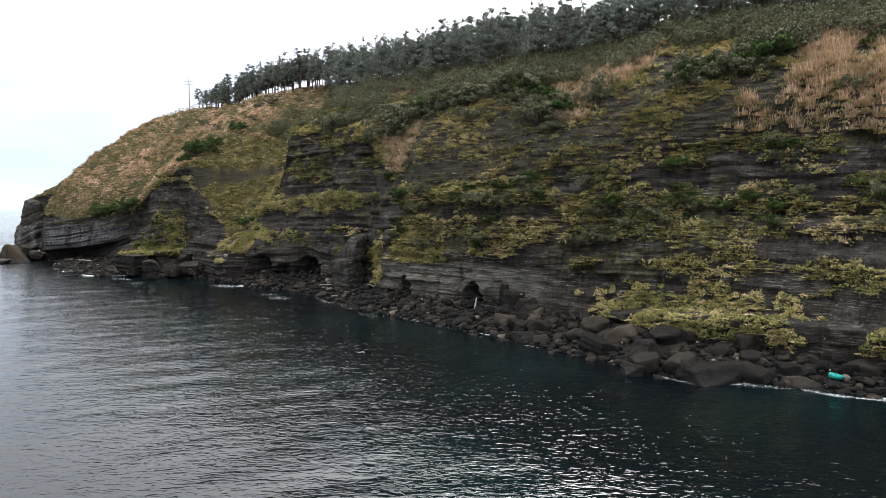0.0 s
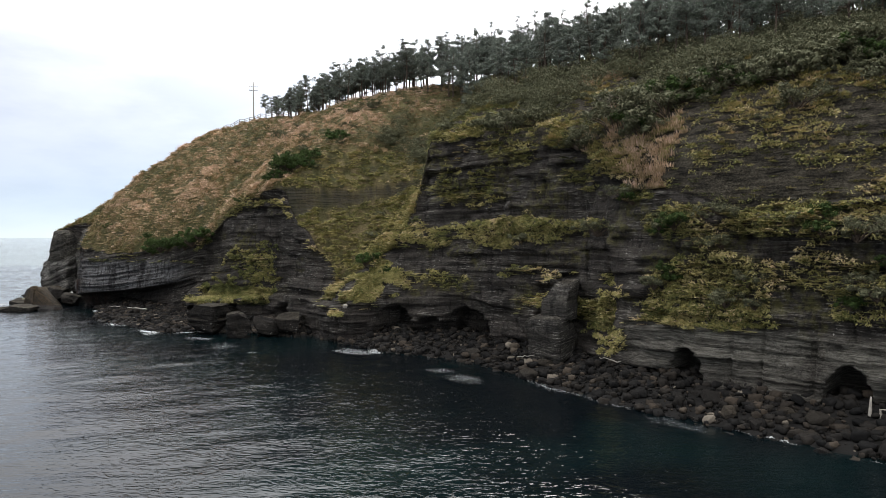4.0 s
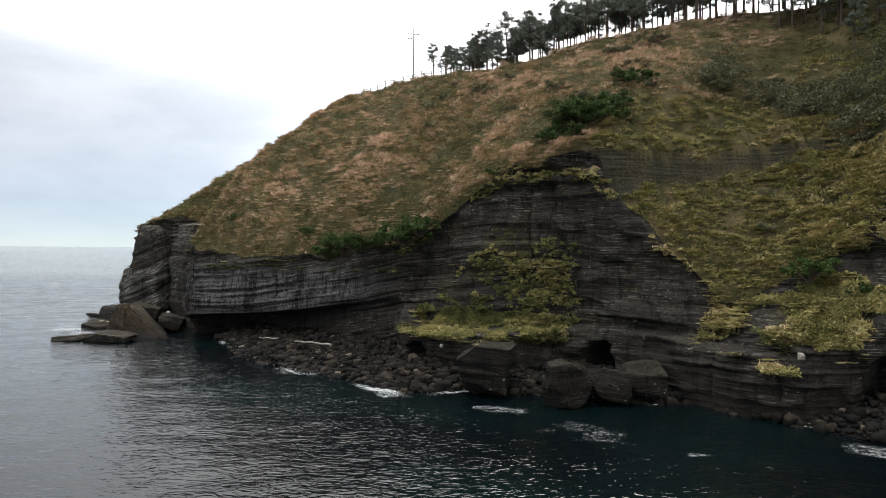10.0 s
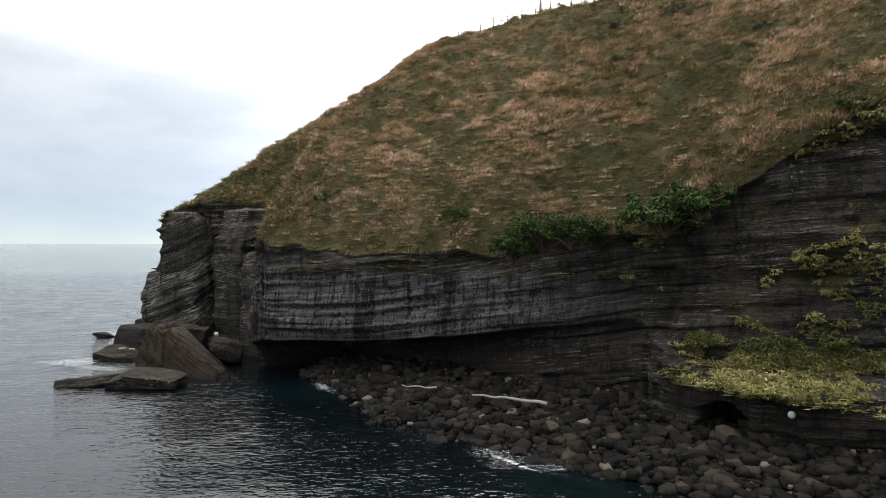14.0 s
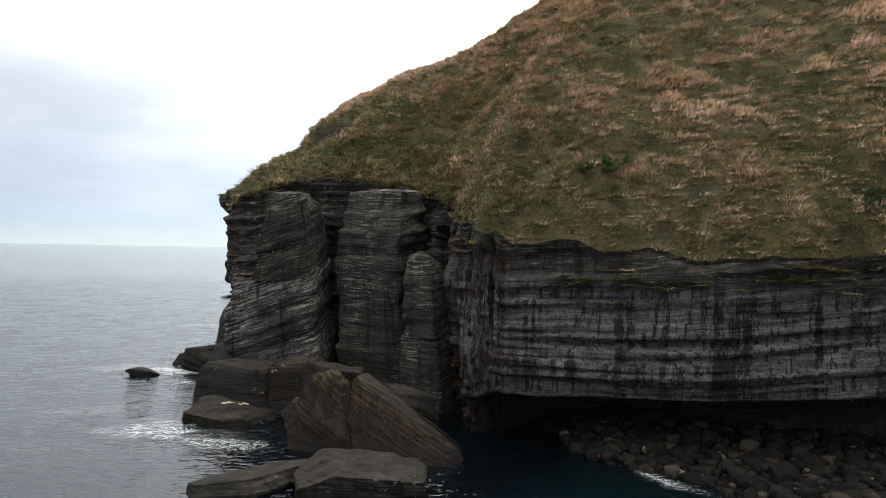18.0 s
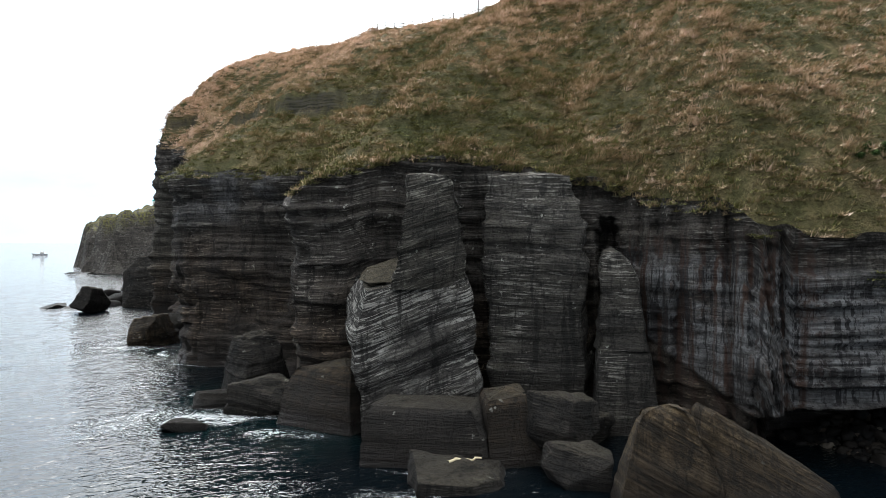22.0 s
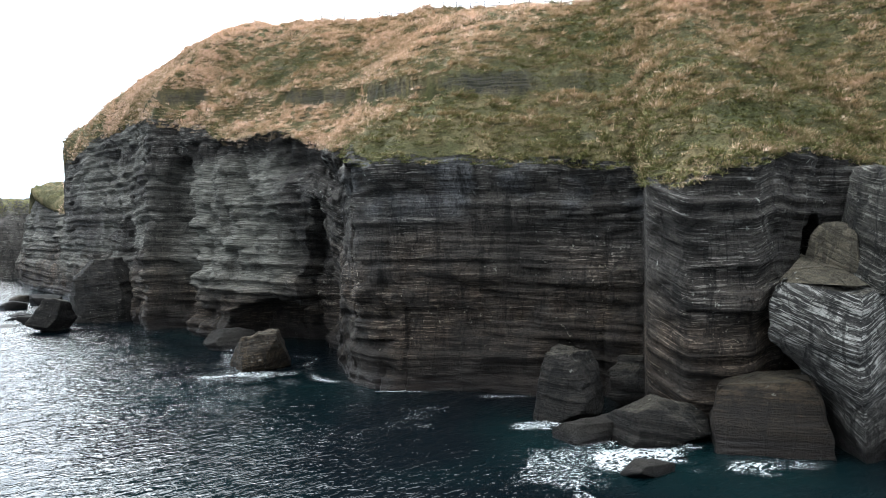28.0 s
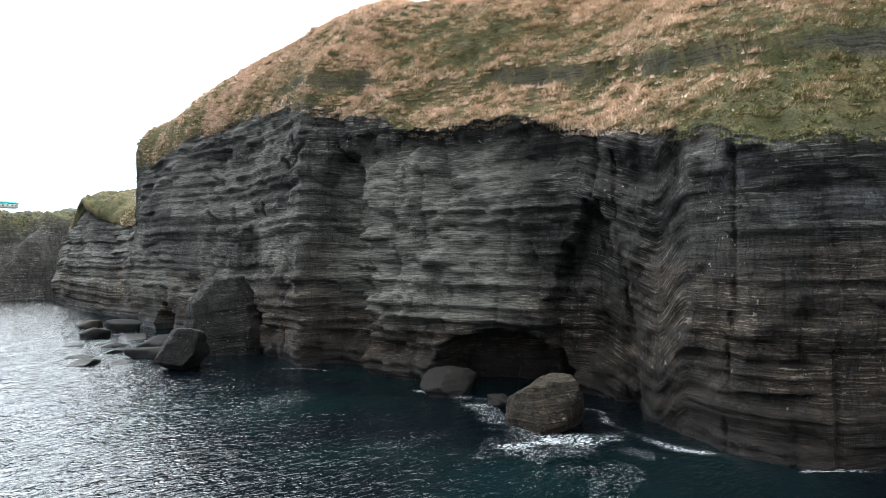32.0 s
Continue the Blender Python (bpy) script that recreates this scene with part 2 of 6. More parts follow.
        rust = m.math("MULTIPLY", m.attr("rust"), m.ramp(m.noise(m.place((1.8, 1.8, 0.10)), 1.0, 4), (0.48, 0.0), (0.60, 0.95)))
        col = m.mix(rust, col, (0.050, 0.027, 0.019))
    if local:  # dust and lichen settle on the flat tops
        geo = m.n.new("ShaderNodeNewGeometry")
        up = m.n.new("ShaderNodeSeparateXYZ")
        m.l.new(geo.outputs["True Normal"], up.inputs[0])
        top = m.math("MULTIPLY", m.ramp(up.outputs[2], (0.72, 0.0), (0.92, 0.5)), m.ramp(patch, (0.35, 0.25), (0.55, 0.9)))
        col = m.mix(top, col, m.ramp(grain, (0.35, (0.030, 0.026, 0.018)), (0.65, (0.105, 0.088, 0.058))))
    tide = m.math("MULTIPLY", m.attr("tide"), m.ramp(m.math("ADD", m.math("MULTIPLY", patch, 0.5), m.math("MULTIPLY", thin, 0.5)), (0.36, 0.95), (0.62, 0.45)))
    col = m.mix(tide, col, (0.014, 0.011, 0.009))
    wet = m.attr("wet")
    col = m.mix(m.math("MULTIPLY", wet, 0.7), col, (0.012, 0.009, 0.008))
    m.base(col)
    m.rough(m.math("SUBTRACT", 0.88, m.math("MULTIPLY", wet, 0.5)))
    hgt = m.math("ADD", m.math("MULTIPLY", thin, 1.1), m.math("ADD", m.math("MULTIPLY", line, 0.45), m.math("MULTIPLY", grain, 0.7)))
    hgt = m.math("ADD", hgt, m.math("MULTIPLY", split, 0.18))
    m.bump(hgt, 1.0, 0.34)
    return m.m


ROCK = rock_material("bedded_tuff", (0.0247, 0.0213, 0.0187), (0.0595, 0.0519, 0.0442), (0.2295, 0.2167, 0.1955), streaks=True)
BLOCK = rock_material("fallen_tuff", (0.0109, 0.0092, 0.0078), (0.0219, 0.0184, 0.015), (0.0691, 0.0622, 0.0518), local=True)
TILTED = rock_material("tilted_bedded_tuff", (0.0208, 0.019, 0.0181), (0.0734, 0.0674, 0.0605), (0.3802, 0.3672, 0.337), dip=(0.42, 0.22), local=True, pale_at=0.49)
TAN = rock_material("brown_bedded_tuff", (0.0159, 0.011, 0.0067), (0.0441, 0.0306, 0.0171), (0.0796, 0.0582, 0.0336), local=True)
TILTED_GREY = rock_material("lichened_tilted_tuff", (0.018, 0.016, 0.014), (0.055, 0.050, 0.041), (0.23, 0.22, 0.19), dip=(0.36, 0.19), local=True, pale_at=0.53)
SLABBY = rock_material("sloping_brown_tuff", (0.032, 0.0222, 0.0123), (0.0986, 0.0677, 0.0358), (0.1725, 0.1232, 0.0677), dip=(-0.50, 0.23), local=True)
LEAN = rock_material("grey_pillar_tuff", (0.0235, 0.0215, 0.0196), (0.0644, 0.0586, 0.0498), (0.2931, 0.2785, 0.2491), dip=(0.10, 0.16), local=True, pale_at=0.53)
SMOOTH_TAN = rock_material("smooth_tan_tuff", (0.085, 0.072, 0.050), (0.115, 0.098, 0.070), (0.15, 0.13, 0.10), dip=(0.42, 0.22), local=True, pale_at=0.62)


def stone_material():
    m = Mat("shore_stones", 0.85, 0.12)
    isl = m.island()
    c = m.ramp(isl, (0.0, (0.006, 0.006, 0.006)), (0.5, (0.012, 0.011, 0.010)), (0.82, (0.020, 0.017, 0.014)), (0.96, (0.048, 0.038, 0.029)), (1.0, (0.15, 0.13, 0.105)))
    g = m.noise(m.place(), 6.0, 5, 0.65)
    c = m.mix(0.5, c, m.ramp(g, (0.3, 0.3), (0.75, 0.8)), "OVERLAY")
    m.base(c).bump(g, 0.5, 0.06)
    return m.m


def boulder_material():
    m = Mat("boulder_rock", 0.85, 0.12)
    p = m.place((1, 1, 1), (0, 0, 0), True)
    c = m.ramp(m.each(), (0.0, (0.008, 0.0075, 0.007)), (0.5, (0.015, 0.0135, 0.012)), (0.85, (0.028, 0.024, 0.019)), (1.0, (0.060, 0.050, 0.038)))
    g = m.noise(p, 3.0, 8, 0.75)
    c = m.mix(0.85, c, m.ramp(g, (0.3, 0.25), (0.75, 0.85)), "OVERLAY")
    geo = m.n.new("ShaderNodeNewGeometry")
    sepn = m.n.new("ShaderNodeSeparateXYZ")
    m.l.new(geo.outputs["Position"], sepn.inputs[0])
    low = m.ramp(m.math("ADD", sepn.outputs[2], m.math("MULTIPLY", m.noise(p, 1.5), 0.5)), (0.35, 0.85), (1.0, 0.0))
    c = m.mix(low, c, (0.012, 0.011, 0.011))
    m.base(c).bump(g, 1.0, 0.25)
    m.rough(m.math("SUBTRACT", 0.85, m.math("MULTIPLY", low, 0.5)))
    return m.m


STONES, BOULDER = stone_material(), boulder_material()


def soil_material():
    """Turf between the tufts: straw, dull green, bare earth."""
    m = Mat("turf", 0.95, 0.1)
    p = m.place()
    big, mid, small = m.noise(p, 0.06, 4), m.noise(p, 0.5, 5, 0.6), m.noise(p, 5.0, 5, 0.7)
    c = m.ramp(big, (0.35, (0.062, 0.066, 0.024)), (0.5, (0.120, 0.100, 0.048)), (0.65, (0.070, 0.072, 0.027)))
    c = m.mix(m.ramp(mid, (0.4, 0.0), (0.65, 0.8)), c, (0.165, 0.128, 0.070))
    # hollows between tussocks: greener turf, with their shade put into the colour
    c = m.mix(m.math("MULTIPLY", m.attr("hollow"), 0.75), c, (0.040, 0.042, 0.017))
    c = m.mix(0.85, c, m.ramp(small, (0.3, 0.12), (0.75, 0.75)), "OVERLAY")
    # scrub zone: dark soil and rock, the shade among bushes painted in with it
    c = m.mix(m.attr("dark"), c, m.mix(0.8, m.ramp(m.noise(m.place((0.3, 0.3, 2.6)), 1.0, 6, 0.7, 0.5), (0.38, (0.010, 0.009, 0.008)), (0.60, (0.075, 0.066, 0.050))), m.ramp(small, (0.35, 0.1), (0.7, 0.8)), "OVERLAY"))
    c = m.mix(m.math("MULTIPLY", m.attr("bare"), m.ramp(small, (0.35, 1.0), (0.6, 0.55))), c, m.ramp(m.noise(m.place((0.3, 0.3, 6.0)), 1.0, 4), (0.4, (0.014, 0.013, 0.012)), (0.6, (0.06, 0.055, 0.048))))
    m.base(c).bump(m.math("ADD", mid, small), 0.8, 0.25)
    return m.m


TURF = soil_material()


def blade_material(name, stops):
    m = Mat(name, 0.8, 0.15)
    tint = m.math("ADD", m.math("MULTIPLY", m.attr("tint"), 0.75), m.math("MULTIPLY", m.island(), 0.25))
    c = m.ramp(tint, *stops)
    m.base(c)
    return m.m


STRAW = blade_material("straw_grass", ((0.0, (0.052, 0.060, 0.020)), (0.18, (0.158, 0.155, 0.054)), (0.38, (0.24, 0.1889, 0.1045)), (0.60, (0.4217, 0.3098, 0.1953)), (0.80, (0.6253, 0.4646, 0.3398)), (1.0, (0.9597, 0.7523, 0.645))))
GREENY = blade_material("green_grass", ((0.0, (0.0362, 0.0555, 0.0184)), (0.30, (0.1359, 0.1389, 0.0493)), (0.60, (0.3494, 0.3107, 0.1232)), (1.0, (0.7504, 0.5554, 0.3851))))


def leaf_material(name, a, b):
    m = Mat(name, 0.8, 0.08)
    c = m.ramp(m.island(), (0.0, a), (1.0, b))
    c = m.mix(0.35, c, m.ramp(m.each(), (0.0, 0.25), (1.0, 0.75)), "OVERLAY")
    m.base(c)
    return m.m


LEAF = leaf_material("shrub_leaves", (0.016, 0.032, 0.010), (0.060, 0.090, 0.026))
GREYLEAF = leaf_material("dull_scrub_leaves", (0.052, 0.058, 0.032), (0.145, 0.142, 0.088))
# pine needles greyed and lightened: distance haze put into their colour
NEEDLE = leaf_material("pine_needles", (0.080, 0.094, 0.080), (0.19, 0.21, 0.175))


def simple(name, c, rough=0.7, vary=0.5, scale=4.0):
    m = Mat(name, rough, 0.3)
    g = m.noise(m.place((1, 1, 1), (0, 0, 0), True), scale, 5, 0.65)
    m.base(m.mix(vary, c, m.ramp(g, (0.3, 0.25), (0.75, 0.8)), "OVERLAY")).bump(g, 0.3, 0.02)
    return m.m


BARK = simple("pine_bark", (0.075, 0.055, 0.042), 0.9)
CONCRETE = simple("weathered_concrete", (0.30, 0.29, 0.27), 0.85)
STEEL = simple("galvanised_steel", (0.28, 0.29, 0.30), 0.5)
OLDWOOD = simple("grey_old_wood", (0.13, 0.105, 0.08), 0.85)
DRIFT = simple("bleached_driftwood", (0.27, 0.25, 0.22), 0.85)
WHITE = simple("dull_white_plastic", (0.62, 0.61, 0.58), 0.6, 0.25)
TEAL = simple("teal_plastic_net", (0.02, 0.30, 0.25), 0.6, 0.3)
TANROPE = simple("pale_fishing_net", (0.45, 0.38, 0.25), 0.9)


def water_material():
    m = Mat("sea_water", 0.03, 0.5)
    p = m.place()
    deep, shallow = (0.0013, 0.0028, 0.0040), (0.0018, 0.0072, 0.0080)
    m.base(m.mix(m.ramp(m.noise(p, 0.05, 3), (0.45, 0.0), (0.65, 1.0)), deep, shallow))
    m.bsdf.inputs["IOR"].default_value = 1.33
    w1 = m.noise(m.place((0.55, 1.25, 1), (0, 0, 24)), 1.0, 2, 0.5, 0.5)
    w2 = m.noise(m.place((1.1, 2.4, 1), (0, 0, 12)), 1.0, 2, 0.5, 0.5)
    w3 = m.noise(m.place((2.4, 4.6, 1), (0, 0, 35)), 1.0, 2, 0.5, 0.2)
    crest = m.math("SUBTRACT", 1.0, m.math("MULTIPLY", m.math("ABSOLUTE", m.math("SUBTRACT", w2, 0.5)), 2.0))
    h = m.math("ADD", m.math("MULTIPLY", w1, 0.9), m.math("ADD", m.math("MULTIPLY", crest, 0.55), m.math("MULTIPLY", w3, 0.13)))
    far = m.n.new("ShaderNodeSeparateXYZ")  # open water beyond the cape is rougher
    m.l.new(p, far.inputs[0])
    open_sea = m.ramp(m.math("DIVIDE", far.outputs[1], 300.0), (0.25, 0.34), (0.50, 0.44), (0.75, 1.05))
    m.bump(m.math("MULTIPLY", h, open_sea), 1.0, 0.19)
    return m.m


WATER = water_material()


def foam_material():
    m = Mat("sea_foam", 0.7, 0.3)
    m.base((0.62, 0.65, 0.66))
    p = m.place()
    lace = m.noise(m.place((0.7, 1.3, 1), (0, 0, 30)), 1.3, 6, 0.65, 1.8)
    fine = m.noise(p, 5.0, 5, 0.7, 0.8)
    web = m.math("MULTIPLY", m.math("ABSOLUTE", m.math("SUBTRACT", lace, 0.5)), 3.6)
    a = m.math("SUBTRACT", m.attr("thick"), m.math("ADD", web, m.math("MULTIPLY", fine, 0.95)))
    m.put(m.bsdf.inputs["Alpha"], m.ramp(a, (0.0, 0.0), (0.38, 0.8)))
    m.bump(lace, 0.5, 0.1)
    return m.m


FOAM = foam_material()

# ---- the land: stations along the shore, each with its section ----
U, N, P0 = np.array((-0.774, 0.633)), np.array((0.633, 0.774)), np.array((3.0, 82.6))
STATIONS = []


def on_shore(a, n):
    """World x, y of a place on the straight shore: a along it, n inland."""
    return tuple(P0 + a * U + n * N)


def sec_a(a, nf, zl, nl, n1, z1, n2, z2, n3, z3):
    STATIONS.append((*on_shore(a, 0), 50.7, nf, zl, nl, n1, z1, n2, z2, n3, z3))


def sec_b(x, y, cx, cy, z3, zl, nl, n1, z1, n2, z2):
    STATIONS.append((x, y, math.degrees(math.atan2(cy - y, cx - x)), 0.0, zl, nl, n1, z1, n2, z2, math.hypot(cx - x, cy - y), z3))


sec_a(-110, -8, 5, -6, 6, 14, 16, 26, 36, 36)
sec_a(-75, -6, 5, -4, 5, 16, 15, 28, 34, 37)
sec_a(-45, -6, 4, -4.5, 2, 18, 13, 30, 34, 38)
sec_a(-34, -5, 4, -3, 3.5, 21, 13, 30, 34, 38)
sec_a(-28, -4.5, 3.5, -1.5, 3.5, 21, 13, 30, 34, 38.5)
sec_a(-18, -1.5, 2.5, 0, 3, 19, 13, 30, 35, 39.5)
sec_a(-8, 0, 3, 0.2, 2.5, 17, 13, 29.5, 36, 40)
sec_a(0, 0.5, 6.5, 0.9, 1.8, 16.5, 13, 30, 38, 40.5)
sec_a(12, 1.5, 6, 2, 3, 17, 13, 29.5, 38, 40.5)
sec_a(20, 4.0, 6, 4.5, 6, 19, 14.5, 29, 38, 40.5)
sec_a(27, 8, 4.5, 8, 9.3, 22, 16.5, 29.5, 38, 41)
sec_a(34, 8, 5, 8, 9.5, 24, 17, 30, 38, 41)
sec_a(42, 10, 6, 9.5, 11, 26, 19, 31, 38, 41)
sec_a(49, 8, 6, 8.5, 11.5, 26.8, 19, 31, 38, 41)
sec_a(51.5, 7, 6, 8, 12, 26.5, 19, 31, 38, 41)
sec_a(53.5, 6.5, 6, 6, 11.5, 18, 20, 28, 38, 41)
sec_a(55, 5, 5, 5.5, 10.4, 14.3, 19.5, 24.5, 38, 41)
sec_a(58, 2.4, 4.5, 3.2, 9.6, 10.8, 19, 21.5, 38, 41)
sec_a(61, 2.6, 4.6, 4.2, 8.6, 8.8, 18.5, 20.5, 38, 41)
sec_a(65, 4, 4.5, 5.5, 7.6, 7.2, 18, 20, 38, 41)
sec_a(70, 5, 5, 6.2, 7.2, 12.4, 17, 23, 38, 41.5)
sec_a(72.5, 5, 5, 6.2, 6.6, 15.5, 16, 25.5, 37.5, 41.5)
sec_a(75.5, 5.2, 5, 5.8, 6.4, 19.6, 15, 28, 37, 41.5)
sec_a(80, 4, 4.5, 5.5, 5.5, 20.2, 14, 28, 36, 41.5)
sec_a(84, 0.5, 4.2, 5.2, 5, 20.3, 14, 27.5, 35, 41.5)
sec_a(88, -0.4, 4, 4.5, 4.8, 17.8, 13.5, 26.5, 34, 41)
sec_a(94, -0.3, 3.8, 4.2, 4.6, 13.6, 13.5, 24.5, 33, 40.5)
sec_a(99, 4.2, 6.6, 4.0, 4.7, 12.5, 14, 24.3, 32.5, 40)
sec_a(104, 4.4, 5.7, 3.6, 4.3, 12.1, 14, 24, 32, 39.5)
sec_a(112, 4.6, 4.5, 1.6, 2.4, 11.4, 13.5, 24, 31.5, 39.3)
sec_a(118, 4.8, 3.7, 0, 0.6, 10.9, 13, 24.5, 32, 39.2)
sec_a(122, 5.2, 3.4, -0.7, -0.4, 10.8, 13, 25, 32.5, 39)
sec_a(131, 5.5, 2.7, -1, -0.8, 10.9, 13.5, 27, 32.2, 38.7)
sec_a(133, 4.0, 2.6, -0.9, -0.7, 11.2, 13.7, 27.5, 32, 38.6)
sec_a(135, 0.2, 2.0, -0.6, -0.4, 11.8, 14, 28, 31.6, 38.5)
N_A = len(STATIONS)
sec_b(-101.8, 176.2, -83.5, 196, 38.8, 6, 0.2, 1, 15, 13, 27.5)
sec_b(-104.4, 181.6, -84.5, 199, 39, 6, 0.2, 0.8, 16.5, 13, 27)
sec_b(-109, 185.4, -85, 201, 39.3, 6, 0, 0.5, 17.6, 13, 27)
sec_b(-116.5, 187, -85.5, 204, 39.2, 7, -0.5, 0, 15.2, 18, 28.4)
sec_b(-119, 190, -86, 206, 39, 7, -0.3, 0.3, 14.4, 20, 29.2)
sec_b(-118, 193, -86, 208, 38.8, 6, 0.2, 0.6, 15, 20, 29.5)
sec_b(-113, 195.5, -86, 210, 38.6, 6, 0, 0.3, 16.5, 15, 29.2)
sec_b(-113.5, 200, -86.5, 213, 38.6, 6, 0, 0.3, 16.8, 15, 29.6)
sec_b(-117.5, 205.5, -87, 217, 38.9, 6, 0, -0.3, 17, 17, 30.5)
sec_b(-122, 211, -88, 221, 39.4, 6, -0.2, -0.7, 17.3, 17, 31)
sec_b(-122.5, 214.5, -89, 224, 39.9, 6, 0, -0.8, 17.8, 17, 31.5)
sec_b(-119.5, 221, -90, 229, 40.8, 5, 0.3, 0.3, 19.2, 14, 32)
sec_b(-114.5, 228, -91, 234, 41.6, 5, 0, -2, 21, 11, 32.5)
sec_b(-114, 235, -92, 240, 42.3, 5, -1, -2.5, 22.3, 11, 33.5)
sec_b(-117, 240, -93, 244, 42.6, 6, 0.5, 0.5, 22.8, 12, 34.5)
sec_b(-118.5, 246, -94, 248, 42.9, 6, 0.8, 1.5, 23.5, 12, 35.2)
sec_b(-117, 251, -95, 252, 43, 6, 0.5, 1, 24.4, 11, 36)
sec_b(-116, 256, -97, 257, 43, 6, 0, 0, 25.5, 9.5, 36.5)
sec_b(-119.5, 260, -98, 262, 43, 6, 0.2, 1.2, 26.6, 10, 37.5)
sec_b(-117.5, 265, -98, 266, 44.5, 6, 0.2, 1, 27.6, 9.5, 38.2)
sec_b(-114.5, 275, -98, 276, 44.5, 6, 0.3, 1, 28.8, 7, 39)
sec_b(-113, 288, -96.5, 288, 42.5, 6, 0.3, 1, 28.6, 6, 38)
sec_b(-112.5, 300, -94, 300, 40.5, 6, 0.3, 1, 28, 6, 36.8)
sec_b(-111, 309, -93, 309, 37, 6, 0.3, 1, 26.5, 5, 33.8)
sec_b(-110, 318, -92, 318, 35.5, 6, 0.3, 0.8, 26, 3.6, 32.6)
sec_b(-109, 321.5, -90, 321.5, 26, 6, 0.3, 2, 17, 7, 22)
sec_b(-106.5, 333, -86, 333, 26, 6, 0.5, 2.5, 17, 7, 22)
sec_b(-104.5, 353, -80, 353, 28, 6, 0.5, 1.2, 21, 3.5, 25)
sec_b(-101, 372, -78, 372, 26, 6, 0.5, 2, 18, 6, 22)
sec_b(-95, 400, -75, 400, 22, 5, 0.5, 3, 15, 9, 19)
ST = np.array(STATIONS)
rail = ST[:, :2] + ST[:, 3:4] * np.c_[np.cos(np.radians(ST[:, 2])), np.sin(np.radians(ST[:, 2]))]
mids = ST[:, :2] + ST[:, 6:7] * np.c_[np.cos(np.radians(ST[:, 2])), np.sin(np.radians(ST[:, 2]))]
S_AT = np.r_[0, np.cumsum(np.maximum(np.linalg.norm(np.diff(mids, axis=0), axis=1), np.linalg.norm(np.diff(rail, axis=0), axis=1)))]


def near_s(a=None, y=None):
    """Shore length at a place given by a (straight shore) or y (the shore beyond the cape)."""
    if a is not None:
        k = ST[:N_A, 0:2] @ U - P0 @ U
        return float(np.interp(a, k, S_AT[:N_A]))
    return float(np.interp(y, ST[N_A:, 1], S_AT[N_A:]))


STEP = 0.3
s0, s1 = near_s(a=-100), near_s(y=395)
fine_end = near_s(y=292)
cols = np.r_[np.arange(s0, near_s(a=-50), 1.0), np.arange(near_s(a=-50), fine_end, STEP), np.arange(fine_end, s1, 1.0)]
C = np.array([np.interp(cols, S_AT, ST[:, k]) for k in range(12)]).T
for k in range(12):  # soften the corners between stations
    ker = np.array((1, 2, 3, 2, 1)) / 9
    C[:, k] = np.r_[C[:2, k], np.convolve(C[:, k], ker, "valid"), C[-2:, k]]
ragged = 0.9 * fbm(cols / 5, cols * 0, 0, 15, 3)  # uneven brink
C[:, 6] += 0.5 * np.abs(ragged)
C[:, 7] += 0.8 * ragged
DIR = np.c_[np.cos(np.radians(C[:, 2])), np.sin(np.radians(C[:, 2]))]
R1, R2, R3 = 165, 130, 10


def section(c):
    """Cliff section of one column: inland distance and height, row by row."""
    nf, zl, nl, n1, z1 = c[3:8]
    kd = np.array((nf + 0.3, nf, nf + 0.15, nl, n1))
    kz = np.array((-2.5, 0.3, zl, zl + 0.35, z1))
    t = np.array((0, 0.12, 0.12 + 0.88 * zl / z1, 0.12 + 0.88 * (zl + 0.35) / z1 + 0.02, 1.0))
    u = np.linspace(0, 1, R1)
    return np.interp(u, t, kd), np.interp(u, t, kz)


cd, cz = np.array([section(c) for c in C]).transpose(1, 0, 2)
# hill rows: a smooth curve through edge, middle and crest
v = np.linspace(0, 1, R2 + 1)[1:]
l0, l1, l2 = (1 - v) * (1 - 2 * v), 4 * v * (1 - v), v * (2 * v - 1)
hd = C[:, 6:7] * l0 + C[:, 8:9] * l1 + C[:, 10:11] * l2
hz = C[:, 7:8] * l0 + C[:, 9:10] * l1 + C[:, 11:12] * l2
w = np.linspace(0, 1, R3 + 1)[1:]
bd = 90 * w ** 1.5
bz = C[:, 11:12] + 9 * w - 20 * w ** 2
ALLD, ALLZ = np.c_[cd, hd, 0 * bd + C[:, 10:11]], np.c_[cz, hz, bz]
BACK = np.c_[0 * cd, 0 * hd, bd + 0 * C[:, 10:11]]
X = C[:, 0:1] + DIR[:, 0:1] * ALLD + 0.75 * BACK
Y = C[:, 1:2] + DIR[:, 1:2] * ALLD + 0.66 * BACK
Z = ALLZ.copy()
ROWS_ALL = R1 + R2 + R3
row = np.arange(ROWS_ALL)[None, :]
is_cliff = (row < R1) * 1.0
A_OF = (X - P0[0]) * U[0] + (Y - P0[1]) * U[1]
on_a = smooth(0, 1, (near_s(a=136) - cols) / 4)[:, None] * np.ones_like(X)

# strata: ledges that follow the beds, which dip a little along the shore
BED_DROP = on_a * np.interp(A_OF, (85, 98.5, 105.6, 114.6, 126, 134), (0, 0.9, 2.3, 3.9, 5.1, 5.3))  # the beds sink towards the cape
in_shoulder = smooth(near_s(y=186), near_s(y=187), cols)[:, None] * smooth(near_s(y=195.5), near_s(y=194.5), cols)[:, None]
BED_DROP = BED_DROP - in_shoulder * (0.36 * (X + 117) + 0.25 * (Y - 190)) + (1 - on_a) * smooth(219, 222, Y) * smooth(240, 232, Y) * 0.32 * np.clip(229 - Y, 0, 8)
dip = Z + BED_DROP + 0.012 * A_OF * on_a + 0.35 * fbm(X / 14, Y / 14, 0, 5, 2)
